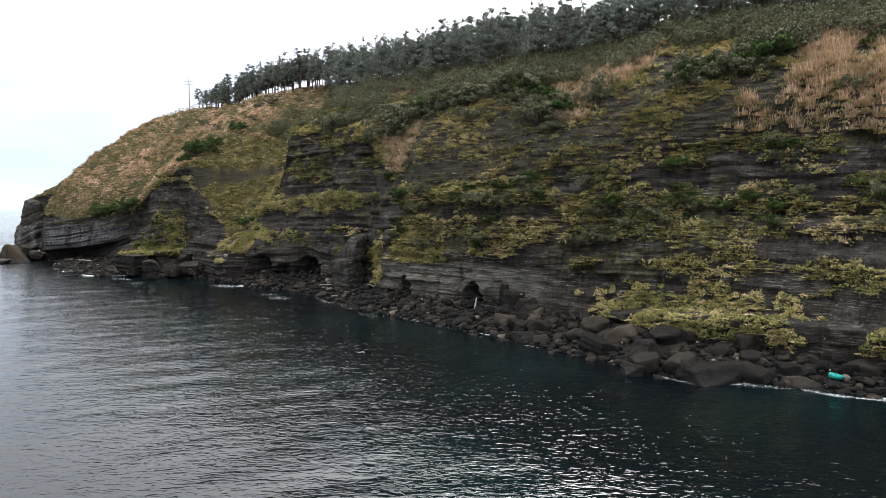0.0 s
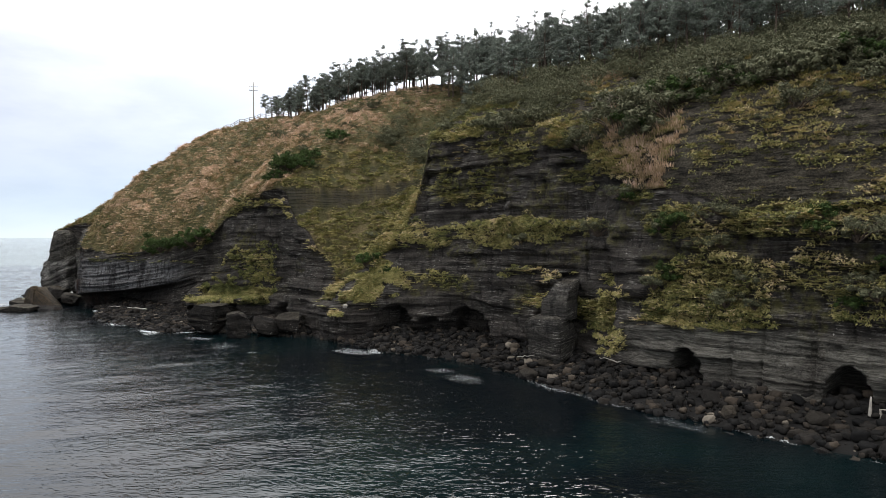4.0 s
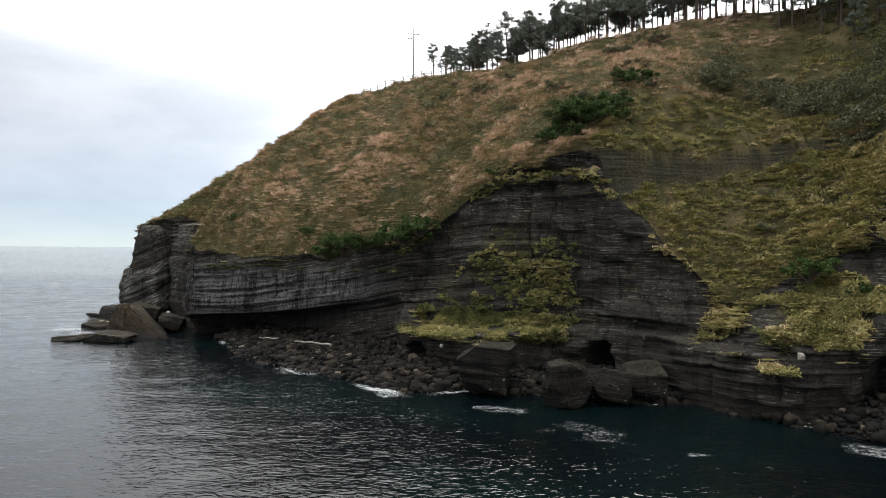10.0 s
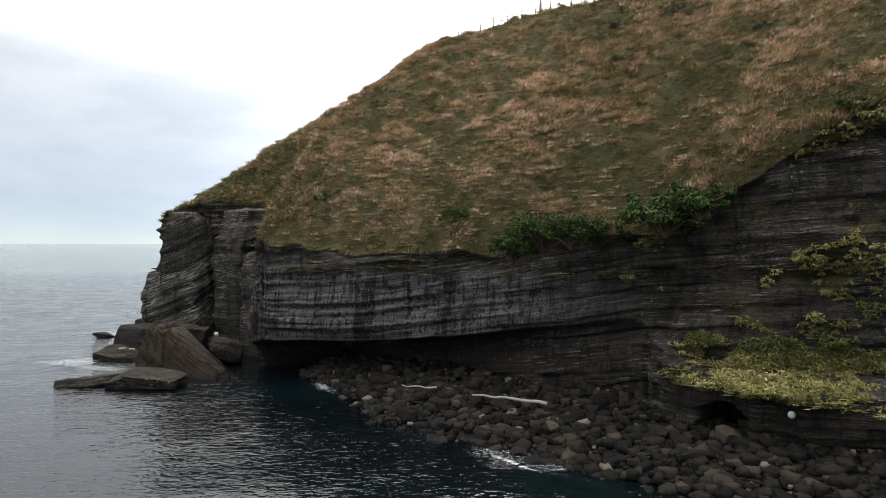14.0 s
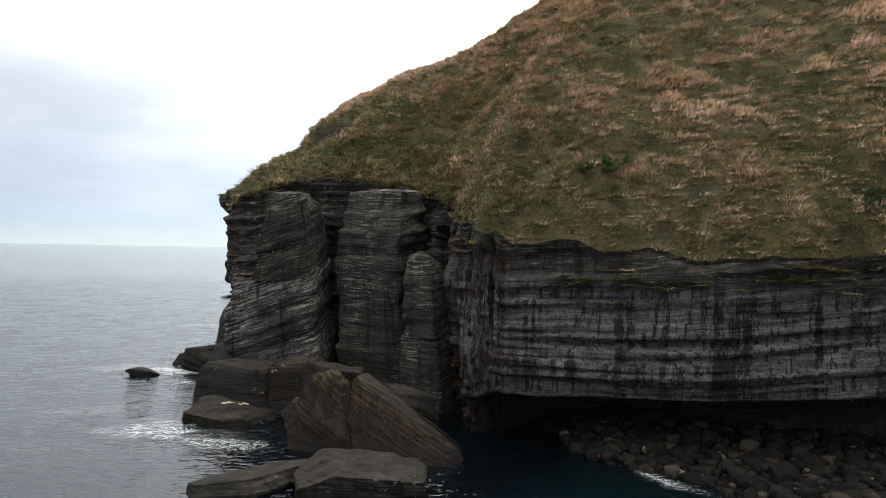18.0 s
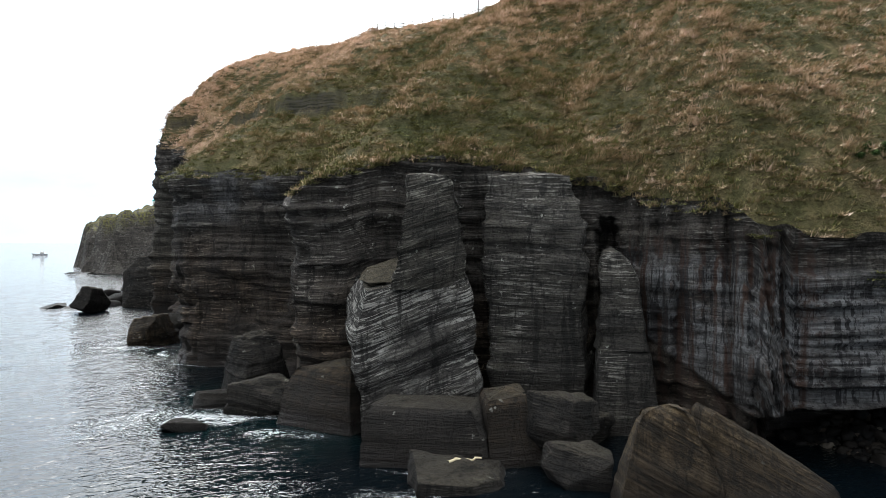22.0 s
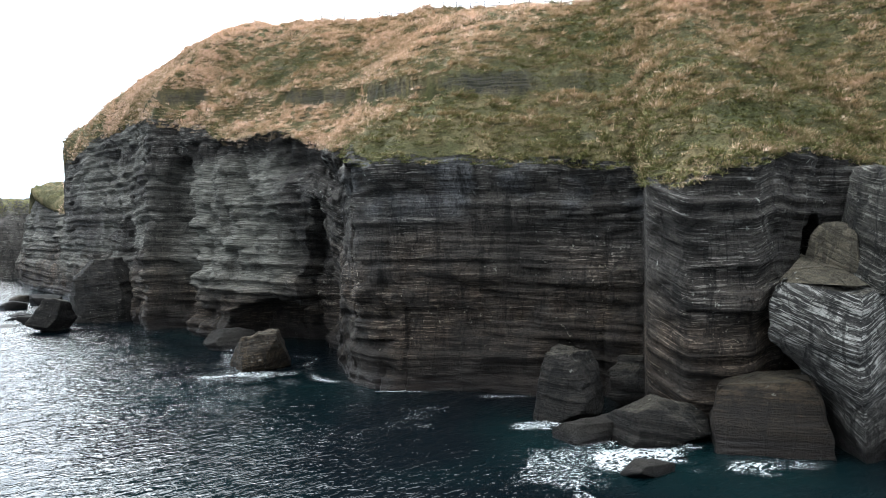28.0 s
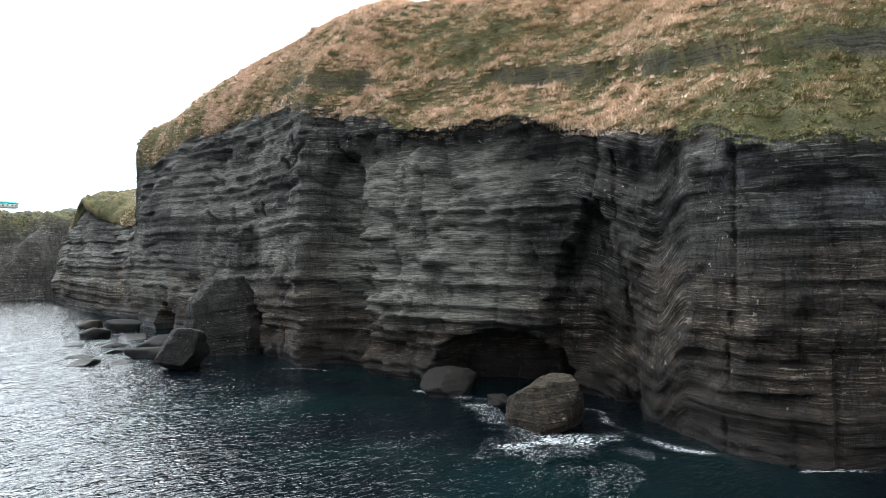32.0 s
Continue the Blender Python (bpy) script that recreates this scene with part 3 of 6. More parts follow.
ledge = 0.30 * np.tanh(2.5 * vnoise(dip * 0.8, A_OF * 0.03, 0, 11)) + 0.20 * np.tanh(3 * vnoise(dip * 2.3, A_OF * 0.05, 0, 12)) + 0.10 * np.tanh(3 * vnoise(dip * 5.0, A_OF * 0.09, 0, 13))
ledge = ledge * (0.65 + 0.5 * vnoise(cols[:, None] / 9, Z / 5, 0, 14))
wild = (smooth(near_s(y=213), near_s(y=222), cols) * (1 - 1.35 * smooth(near_s(y=254), near_s(y=262), cols)))[:, None]
rough_face = (0.75 + 0.9 * wild) * fbm(X / 6, Y / 6, Z / 5, 21, 3) + (0.22 + 0.12 * wild) * fbm(X / 1.3, Y / 1.3, Z / 1.0, 22, 3)
joint = np.abs(vnoise(cols[:, None] * 0.33 + 0.25 * vnoise(0 * Z, Z * 0.2, 0, 31), 0 * Z, Z * 0.03, 32))
crack = -0.5 * smooth(0.10, 0.0, joint)
calm = 1 - 0.6 * smooth(near_s(a=96), near_s(a=102), cols)[:, None] * smooth(near_s(a=136), near_s(a=132), cols)[:, None]
blocky = 0.30 * np.tanh(5 * vnoise(cols[:, None] / 2.6 + 0.3 * vnoise(dip, cols[:, None] * 0.1, 0, 34), np.floor(dip * 0.8 + 0.8 * vnoise(cols[:, None] / 9, dip * 0.1, 0, 36)) * 7.31, 0, 33))
blocky = blocky * smooth(-0.35, 0.3, fbm(cols[:, None] / 8, Z / 6, 0, 35, 2))
flute = (0.30 * np.sin(cols * 3.9 + 1.6 * vnoise(cols / 2.0, cols * 0, 0, 37)) + 0.35 * vnoise(cols / 0.9, cols * 0, 0, 38))[:, None] * (smooth(near_s(a=131), near_s(a=134), cols) * smooth(near_s(y=179), near_s(y=176), cols))[:, None]
push = is_cliff * (ledge + flute + calm * (rough_face + crack + blocky)) * smooth(-2.5, 0.6, Z)
edge_fade = smooth(R1 + 6, R1 - 4, row)
push = push * edge_fade


def hole(where, width, height, depth, floor=0.0, power=2.4):
    """An arched cave cut inland into the cliff."""
    global push
    du = np.abs(cols[:, None] - where) / (width / 2)
    dz = (Z - floor) / height
    inside = 1 - (du ** power + np.clip(dz, 0, None) ** power)
    inside = inside + 0.16 * fbm(X / 1.2, Y / 1.2, Z / 1.2, 77, 3)
    push = push - is_cliff * depth * smooth(-0.02, 0.16, inside) * (dz > -4)


hole(near_s(a=52.8), 6.0, 4.9, 4.5)
hole(near_s(a=42.8), 8.5, 5.0, 3.5)
hole(near_s(a=12.8), 3.4, 4.4, 4.0)
hole(near_s(a=0.3), 3.2, 4.3, 4.0)
hole(near_s(a=75.0), 3.4, 4.3, 4.0)
hole(near_s(a=92.0), 3.0, 3.1, 3.0)
hole(near_s(a=83.0), 2.8, 3.6, 3.0)
hole(near_s(a=30.8), 2.4, 4.6, 3.0, 1.5)
hole(near_s(y=237), 13, 5.0, 5.5, 0, 2.2)
hole(near_s(y=228), 11, 15, 2.6, 0, 2.0)
hole(near_s(y=185.6), 3.6, 13, 2.8, 0, 3.0)
hole(near_s(y=177.6), 2.0, 13, 2.5, 0, 4.0)
hole(near_s(y=256), 9, 22, 2.5, 0, 3.0)
hole(near_s(y=302), 7, 4.5, 5.0, 0, 2.5)
hole(near_s(a=48), 5, 3.6, 2.0)
X = X - DIR[:, 0:1] * push
Y = Y - DIR[:, 1:2] * push
hill = 1 - is_cliff
# tussocks: humps of long grass combed along the slope, with hollows between
comb = X * 0.55 - Y * 0.83, X * 0.83 + Y * 0.55
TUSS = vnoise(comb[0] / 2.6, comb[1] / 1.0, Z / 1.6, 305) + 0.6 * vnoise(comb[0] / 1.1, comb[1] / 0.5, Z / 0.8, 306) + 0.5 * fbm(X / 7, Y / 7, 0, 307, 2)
lump = hill * smooth(R1, R1 + 8, row) * (0.35 * fbm(X / 5, Y / 5, 0, 41, 3) + 0.50 * np.abs(fbm(X / 1.3, Y / 1.3, 0, 42, 2)) + 0.9 * fbm(X / 19, Y / 19, 0, 43, 2) + 0.20 * np.clip(TUSS, -1, 1.2))
Z = Z + lump
# a low rock step across the slope beyond the cape
ZC = 25.2 + 0.10 * (Y - 212) + 0.5 * fbm(X / 7, Y / 7, 0, 45, 2)
STEP_ON = hill * smooth(200, 208, Y) * smooth(274, 262, Y) * smooth(0.5, 2, np.abs(row - R1) / 6) * smooth(-0.6, -0.1, fbm(X / 9, Y / 9, 0, 46, 2))
BAND_ON = hill * on_a * smooth(53.5, 56, A_OF) * smooth(83, 79, A_OF) * smooth(R1 - 1, R1 + 2, row) * smooth(-0.7, -0.1, fbm(X / 7, Y / 7, 0, 48, 2))
ZB = 19.3 + 0.15 * (76 - A_OF) + 0.6 * fbm(X / 6, Y / 6, 0, 49, 2)
HALF = np.interp(A_OF, (54, 60, 70, 77, 82), (0.35, 0.55, 1.3, 2.4, 1.6))
Z = Z + 0.7 * HALF * BAND_ON * (smooth(-0.4, 0.4, Z - ZB) * 2 - 1) * smooth(4.2, 1.6, np.abs(Z - ZB))
BAND_BARE = BAND_ON * smooth(1.15, 0.85, (np.abs(Z - ZB) + 0.35 * fbm(X / 1.8, Y / 1.8, 0, 50, 3)) / HALF)
Z = Z + 0.8 * STEP_ON * (smooth(-0.35, 0.35, Z - ZC) * 2 - 1) * smooth(5, 1.5, np.abs(Z - ZC))


def grid_mesh(name, gx, gy, gz, material, fields=None, flip=False):
    nc, nr = gx.shape
    me = bpy.data.meshes.new(name)
    verts = np.stack([gx, gy, gz], -1).reshape(-1, 3)
    i = (np.arange(nc - 1)[:, None] * nr + np.arange(nr - 1)[None, :]).reshape(-1)
    quad = np.stack([i, i + 1, i + nr + 1, i + nr] if flip else [i, i + nr, i + nr + 1, i + 1], -1)
    me.vertices.add(len(verts))
    me.vertices.foreach_set("co", verts.ravel())
    me.loops.add(quad.size)
    me.loops.foreach_set("vertex_index", quad.ravel().astype(np.int32))
    me.polygons.add(len(quad))
    me.polygons.foreach_set("loop_start", np.arange(0, quad.size, 4, dtype=np.int32))
    me.polygons.foreach_set("loop_total", np.full(len(quad), 4, dtype=np.int32))
    me.update(calc_edges=True)
    me.validate()
    for key, val in (fields or {}).items():
        at = me.attributes.new(key, "FLOAT", "POINT")
        at.data.foreach_set("value", np.ascontiguousarray(val, dtype=np.float32).ravel())
    me.polygons.foreach_set("use_smooth", np.ones(len(me.polygons), dtype=bool))
    me.materials.append(material)
    return new(name, me)


def tri_mesh(name, verts, faces, material, fields=None, smooth_on=False):
    """A mesh from arrays of vertices and triangles."""
    me = bpy.data.meshes.new(name)
    verts, faces = np.asarray(verts, float).reshape(-1, 3), np.asarray(faces, np.int32).reshape(-1, 3)
    me.vertices.add(len(verts))
    me.vertices.foreach_set("co", verts.ravel())
    me.loops.add(faces.size)
    me.loops.foreach_set("vertex_index", faces.ravel())
    me.polygons.add(len(faces))
    me.polygons.foreach_set("loop_start", np.arange(0, faces.size, 3, dtype=np.int32))
    me.polygons.foreach_set("loop_total", np.full(len(faces), 3, dtype=np.int32))
    me.update(calc_edges=True)
    for key, val in (fields or {}).items():
        at = me.attributes.new(key, "FLOAT", "POINT")
        at.data.foreach_set("value", np.ascontiguousarray(val, dtype=np.float32).ravel())
    if smooth_on:
        me.polygons.foreach_set("use_smooth", np.ones(len(faces), dtype=bool))
    me.materials.append(material)
    return me


wet = smooth(1.5, 0.5, Z + 0.5 * fbm(X / 3, Y / 3, 0, 51, 2))
above = smooth(0.1, 0.6, Z - C[:, 4:5])
salt = above * on_a * smooth(97, 110, A_OF) * smooth(-0.5, 0.3, (9.4 - Z) / 2) * smooth(138, 134, A_OF) 
salt = np.clip(salt + 0.9 * smooth(near_s(a=133), near_s(a=134), cols)[:, None] * smooth(near_s(y=178), near_s(y=176), cols)[:, None] * smooth(11.5, 9.5, Z) * above, 0, 1)
buff = (1 - on_a) * smooth(232, 238, Y) * smooth(262, 254, Y) * smooth(4, 8, Z) * smooth(22, 19, Z)
buff = np.maximum(buff, 0.75 * (1 - on_a) * smooth(257, 264, Y) * smooth(3, 7, Z) * smooth(-0.5, 0.4, fbm(X / 9, Y / 9, Z / 3, 67, 3)))
buff = np.maximum(buff, 0.8 * on_a * smooth(-12, -6, A_OF) * smooth(22, 16, A_OF) * smooth(0.5, 2.0, Z) * smooth(7, 5.5, Z))
salt = np.maximum(salt, 0.6 * (1 - on_a) * smooth(194, 197, Y) * smooth(218, 215, Y) * smooth(12.0, 14.5, Z) * smooth(18.5, 17.0, Z) * smooth(-0.3, 0.4, fbm(X / 3, Y / 3, Z / 2, 68, 3)))
rust = smooth(near_s(a=131), near_s(a=133), cols)[:, None] * smooth(near_s(y=178), near_s(y=175.5), cols)[:, None] * smooth(13, 10, Z)
brown = np.clip((1 - on_a) * smooth(13, 5, Z + 3 * fbm(X / 8, Y / 8, Z / 5, 66, 2)), 0, 1)
moss = on_a * smooth(100, 85, A_OF) * smooth(0.1, 0.5, fbm(X / 5, Y / 5, Z / 4, 61, 3)) * smooth(4, 8, Z) * 0.5
tide = (0.9 - 0.35 * on_a) * smooth(5.2, 1.6, Z + 1.2 * fbm(X / 4, Y / 4, Z / 3, 52, 3))
cliff = grid_mesh("cliff", X[:, : R1 + 2], Y[:, : R1 + 2], Z[:, : R1 + 2], ROCK, dict(buff=buff[:, : R1 + 2], wet=wet[:, : R1 + 2], salt=salt[:, : R1 + 2], rust=rust[:, : R1 + 2], brown=brown[:, : R1 + 2], moss=moss[:, : R1 + 2], bed=BED_DROP[:, : R1 + 2], tide=tide[:, : R1 + 2]))
tagged(cliff, "dark grey thin-bedded tuff sea cliff with caves and pale streaks", "cliff", kind="structure")
bare = 0.6 * smooth(0.75, 1.0, fbm(X / 3, Y / 3, Z / 1.2, 71, 3))
bare = np.maximum(bare, STEP_ON * smooth(1.0, 0.5, np.abs(Z - ZC) + 0.5 * fbm(X / 3, Y / 3, 0, 47, 3)))
bare = np.maximum(bare, BAND_BARE)
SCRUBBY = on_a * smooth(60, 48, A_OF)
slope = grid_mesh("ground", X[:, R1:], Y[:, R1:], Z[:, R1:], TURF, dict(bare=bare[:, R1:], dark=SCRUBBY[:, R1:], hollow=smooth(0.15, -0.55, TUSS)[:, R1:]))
tagged(slope, "steep headland slope of dry straw grass and dull green turf", "ground", kind="structure")


# ---- sea ----
def sea_height(x, y):
    a = np.radians(28)
    u, vv = x * np.cos(a) + y * np.sin(a), -x * np.sin(a) + y * np.cos(a)
    h = 0.05 * fbm(u / 6, vv / 2.6, 0, 81, 3) + 0.025 * fbm(u / 2.2, vv / 1.2, 0, 82, 1)
    return h


gx = np.arange(-330, 80, 0.6)[:, None]
gy = np.arange(0, 420, 0.6)[None, :]
gx, gy = np.broadcast_arrays(gx, gy)
fadeedge = smooth(-330, -210, gx) * smooth(80, 60, gx) * smooth(0, 20, gy) * smooth(420, 270, gy)
sea = grid_mesh("water", gx, gy, sea_height(gx, gy) * fadeedge, WATER)
tagged(sea, "dark choppy sea with small glinting waves", "sea", kind="structure")

FAR = [(-4500, 420, 4500, 4800), (-4500, -4500, 4500, 0), (-4500, 0, -330, 420), (80, 0, 4500, 420)]
fv, ff = [], []
for x0, y0, x1, y1 in FAR:
    k = len(fv)
    fv += [(x0, y0, 0), (x1, y0, 0), (x1, y1, 0), (x0, y1, 0)]
    ff += [(k, k + 1, k + 2), (k, k + 2, k + 3)]
tagged(new("water_far", tri_mesh("water_far", fv, ff, WATER)), "grey open sea reaching the hazy horizon", "sea", kind="structure")


# ---- shore stones, boulders and fallen blocks ----
def part(name, me, parent, m=None, label=""):
    """A mesh as a part of a thing."""
    ob = new(name, me)
    ob.parent = parent
    ob.matrix_basis = m or Matrix()
    return tagged(ob, label) if label else ob


def cube_grid(n):
    """Points of a cube's surface, -1..1, n cells a side, welded, with quads as triangles."""
    ids, verts, faces = {}, [], []

    def vid(p):
        k = tuple(np.round(p * n).astype(int))
        if k not in ids:
            ids[k] = len(verts)
            verts.append(p)
        return ids[k]

    t = np.linspace(-1, 1, n + 1)
    for axis in range(3):
        for side in (-1, 1):
            for i in range(n):
                for j in range(n):
                    q = []
                    for di, dj in ((0, 0), (1, 0), (1, 1), (0, 1)):
                        p = np.zeros(3)
                        p[axis], p[(axis + 1) % 3], p[(axis + 2) % 3] = side, t[i + di], t[j + dj]
                        q.append(vid(p))
                    if side < 0:
                        q.reverse()
                    faces += [(q[0], q[1], q[2]), (q[0], q[2], q[3])]
    return np.array(verts), np.array(faces)


CUBES = {n: cube_grid(n) for n in (3, 5, 8, 16, 30, 44)}


def block_mesh(name, size, seed, n=16, round_by=0.25, beds=0.12, lumps=0.12, taper=(0, 0), shear=(0, 0), material=None, cuts=4, dip=0.0):
    """A broken rock: a box with beds along its z, chipped corners and uneven faces."""
    p, f = CUBES[n]
    sph = p / np.linalg.norm(p, axis=1, keepdims=True)
    rng = np.random.RandomState(seed)
    round_by, lumps, cuts = 0.5 * round_by, 0.55 * lumps, cuts + 5
    q = p * (1 - round_by) + sph * round_by * 1.25
    for _ in range(cuts):  # plane cuts chip the corners off
        d = rng.normal(size=3)
        d /= np.linalg.norm(d)
        over = np.clip(q @ d - rng.uniform(0.78, 1.1), 0, None)
        q = q - over[:, None] * d
    half = np.array(size) / 2
    v = q * half
    zz = v[:, 2]
    m = float(np.mean(half))
    flat = np.c_[q[:, :2], np.zeros(len(q))]
    flat /= np.maximum(np.linalg.norm(flat, axis=1, keepdims=True), 0.3)
    zb = zz + dip * v[:, 0]
    led = vnoise(zb * 2.2, zz * 0, 0, seed + 3) + 0.6 * vnoise(zb * 5.5, zz * 0, 0, seed + 4)
    patchy = 0.55 + 0.8 * vnoise(v[:, 0] / 2, v[:, 1] / 2, v[:, 2] / 2, seed + 8)
    v = v + flat * (led * patchy * beds * 0.8 * min(m, 2.0))[:, None]
    lump = fbm(v[:, 0] / m, v[:, 1] / m, v[:, 2] / m, seed + 5, 3)
    small = fbm(v[:, 0] * 1.7, v[:, 1] * 1.7, v[:, 2] * 1.7, seed + 6, 2)
    v = v + sph * (lumps * m * lump + 0.05 * min(m, 2) * small)[:, None]
    h = (zz + half[2]) / (2 * half[2])
    v[:, 0] = v[:, 0] * (1 + taper[0] * h) + shear[0] * h
    v[:, 1] = v[:, 1] * (1 + taper[1] * h) + shear[1] * h
    v[:, 2] += half[2]
    fields = dict(wet=np.zeros(len(v)))
    return tri_mesh(name, v, f, material or BOULDER, fields, smooth_on=False)


def rock(label, x, y, z, size, turn=(0, 0, 0), seed=1, name="boulder", category="boulder", group="", **kw):
    me = block_mesh(name, size, seed, **kw)
    ob = tagged(new(name, me), label, category, group)
    ob.matrix_world = pose(x, y, z, *turn)
    return ob


def bedded(name, base, levels, material, seed, dip=(0.0, 0.0), beds=0.13, lumps=0.10, top=(0.0, 0.0), chip=0.18, step=0.24, tide=0.0):
    """A block of bedded rock: plans of a few corners at rising heights, with ledges along the beds, chipped edges and an uneven top."""
    zs = np.array([q[0] for q in levels], float)
    plans = np.array([q[1] for q in levels], float) - np.asarray(base[:2])
    rise = np.linspace(zs[0], zs[-1], max(4, int((zs[-1] - zs[0]) / step)))
    corners = np.stack([np.stack([np.interp(rise, zs, plans[:, k, c]) for c in (0, 1)], -1) for k in range(plans.shape[1])], 1)
    nc = corners.shape[1]
    ring, out = [], []
    for k in range(nc):
        a, b = corners[:, k], corners[:, (k + 1) % nc]
        prev = corners[:, k - 1]
        m = max(3, int(np.linalg.norm(b - a, axis=1).max() / step))
        face = np.stack([(b - a)[:, 1], -(b - a)[:, 0]], -1)
        face /= np.linalg.norm(face, axis=1, keepdims=True)
        before = np.stack([(a - prev)[:, 1], -(a - prev)[:, 0]], -1)
        before /= np.linalg.norm(before, axis=1, keepdims=True)
        for i in range(m):
            ring.append(a + (b - a) * i / m)
            out.append(face if i else 0.6 * (face + before))
    xy, nrm = np.stack(ring, 1), np.stack(out, 1)
    rows_n, per = xy.shape[:2]
    z = np.repeat(rise[:, None], per, 1)
    h = (z - zs[0]) / (zs[-1] - zs[0])
    z = z + h * (top[0] * xy[..., 0] + top[1] * xy[..., 1])
    bed = z - dip[0] * xy[..., 0] - dip[1] * xy[..., 1] + 0.12 * fbm(xy[..., 0] / 1.5, xy[..., 1] / 1.5, z / 1.5, seed, 2)
    led = 0.9 * np.tanh(2.5 * vnoise(bed * 0.9, 0 * z, 0, seed + 1)) + 0.7 * np.tanh(3 * vnoise(bed * 2.3, 0 * z, 0, seed + 2)) + 0.5 * np.tanh(3 * vnoise(bed * 4.6, 0 * z, 0, seed + 3))
    patchy = 0.6 + 0.7 * vnoise(xy[..., 0] / 2.2, xy[..., 1] / 2.2, z / 2.2, seed + 4)
    far = beds * led * patchy + lumps * fbm(xy[..., 0] / 1.6, xy[..., 1] / 1.6, z / 1.6, seed + 5, 4) + 1.6 * lumps * fbm(xy[..., 0] / 5, xy[..., 1] / 5, z / 5, seed + 6, 2)
    starts = np.cumsum([0] + [max(3, int(np.linalg.norm(corners[:, (k + 1) % nc] - corners[:, k], axis=1).max() / step)) for k in range(nc)])[:-1]
    gap = np.min(np.abs((np.arange(per)[:, None] - starts[None, :] + per // 2) % per - per // 2), axis=1) * step
    far = far - chip * np.exp(-(gap[None, :] / 0.3) ** 2) * (0.7 + 0.8 * vnoise(z / 0.9, xy[..., 0] / 3, 0, seed + 7))
    far = far - 1.2 * chip * smooth(0.5, 0.0, (1 - h) * (zs[-1] - zs[0]))
    xy = xy + nrm * far[..., None]
    v = [np.concatenate([xy, z[..., None]], -1).reshape(-1, 3)]
    f = []
    i, j = np.meshgrid(np.arange(rows_n - 1), np.arange(per), indexing="ij")
    p, q = (i * per + j).ravel(), (i * per + (j + 1) % per).ravel()
    f.append(np.c_[p, q, q + per])
    f.append(np.c_[p, q + per, p + per])
    last, count = np.concatenate([xy[-1], z[-1][:, None]], -1), rows_n * per
    mid = last.mean(0)
    for r in np.linspace(0.85, 0.05, 8):
        nxt = mid + (last - mid) * r
        nxt[:, 2] += (1 - r) * 0.25 + 0.9 * lumps * fbm(nxt[:, 0] / 0.9, nxt[:, 1] / 0.9, 0, seed + 8, 3)
        v.append(nxt)
        p, q = count - per + np.arange(per), count - per + (np.arange(per) + 1) % per
        f += [np.c_[p, q, q + per], np.c_[p, q + per, p + per]]
        count += per
    v, f = np.concatenate(v), np.concatenate(f)
    v[:, 2] -= base[2]
    low = v[:, 2] + base[2]
    fields = dict(wet=smooth(1.1, 0.4, low), tide=np.clip(tide * smooth(4.6, 1.2, low + 0.8 * fbm(v[:, 0] / 2, v[:, 1] / 2, v[:, 2] / 2, seed + 9, 2)), 0, 1))
    return tri_mesh(name, v, f, material, fields)


def bedded_rock(label, name, category, levels, material, seed, **kw):
    """A block of bedded rock that stands by itself."""
    base = (*np.mean(levels[0][1], axis=0), levels[0][0])
    ob = tagged(new(name, bedded(name, base, levels, material, seed, **kw)), label, category)
    ob.matrix_world = pose(*base)
    return ob


# beach below the straight cliff, and the boulder spit before the overhang
def beach_strip(name, a0, a1, inner, outer, top, label):
    aa = np.arange(a0, a1, 0.5)
    tt = np.linspace(0, 1, 26)
    ni, no = np.array([inner(a) for a in aa]), np.array([outer(a) for a in aa])
    n = ni[:, None] + (no - ni)[:, None] * tt[None, :]
    z = np.interp(tt, (0, 0.86, 1), (top, 0, -0.9))[None, :] + 0 * n
    x = P0[0] + aa[:, None] * U[0] + n * N[0]
    y = P0[1] + aa[:, None] * U[1] + n * N[1]
    ends = smooth(a0, a0 + 5, aa) * smooth(a1, a1 - 5, aa)
    z = z + 0.22 * fbm(x / 2.5, y / 2.5, 0, 91, 3) + 0.08 * fbm(x / 0.6, y / 0.6, 0, 92, 2) - 1.6 * (1 - ends[:, None])
    ob = grid_mesh(name, x, y, z, STONES, flip=True)
    return tagged(ob, label, "beach", kind="structure"), (aa, n, x, y, z)


def shore_in(a):
    return np.interp(a, (-60, -34, -18, 0, 20, 27, 34, 42, 50, 58, 66), (-3, -2, 1, 2, 5.5, 9.5, 10.5, 11.5, 9.5, 6, 5))


def shore_out(a):
    return np.interp(a, (-60, -44, -38, -32, -26, -20, -12, 1, 12, 21, 28, 35, 43, 50, 55, 62, 66), (-12, -11, -11, -15, -15, -13, -11, -8, -7, -5, -2.5, 0.5, 1, -0.5, 1, 2, 3))


def spit_in(a):
    return np.interp(a, (66, 75, 84, 95, 105, 120, 132), (4, 5.5, 3, 4.2, 5.2, 5.2, 5))


def spit_out(a):
    return np.interp(a, (66, 75, 82, 86, 95, 103, 112, 118, 125, 132), (1, -1, -5, -9.5, -9.5, -8.6, -8.8, -4.5, -1.5, 1))


_, beach = beach_strip("beach", -60, 66, shore_in, shore_out, 1.9, "narrow shore of dark stones under the cliff")
_, spit = beach_strip("beach_north", 66, 132, spit_in, spit_out, 1.5, "dark boulder shore under the overhanging cliff")

# loose stones too many to count
p3, f3 = CUBES[3]


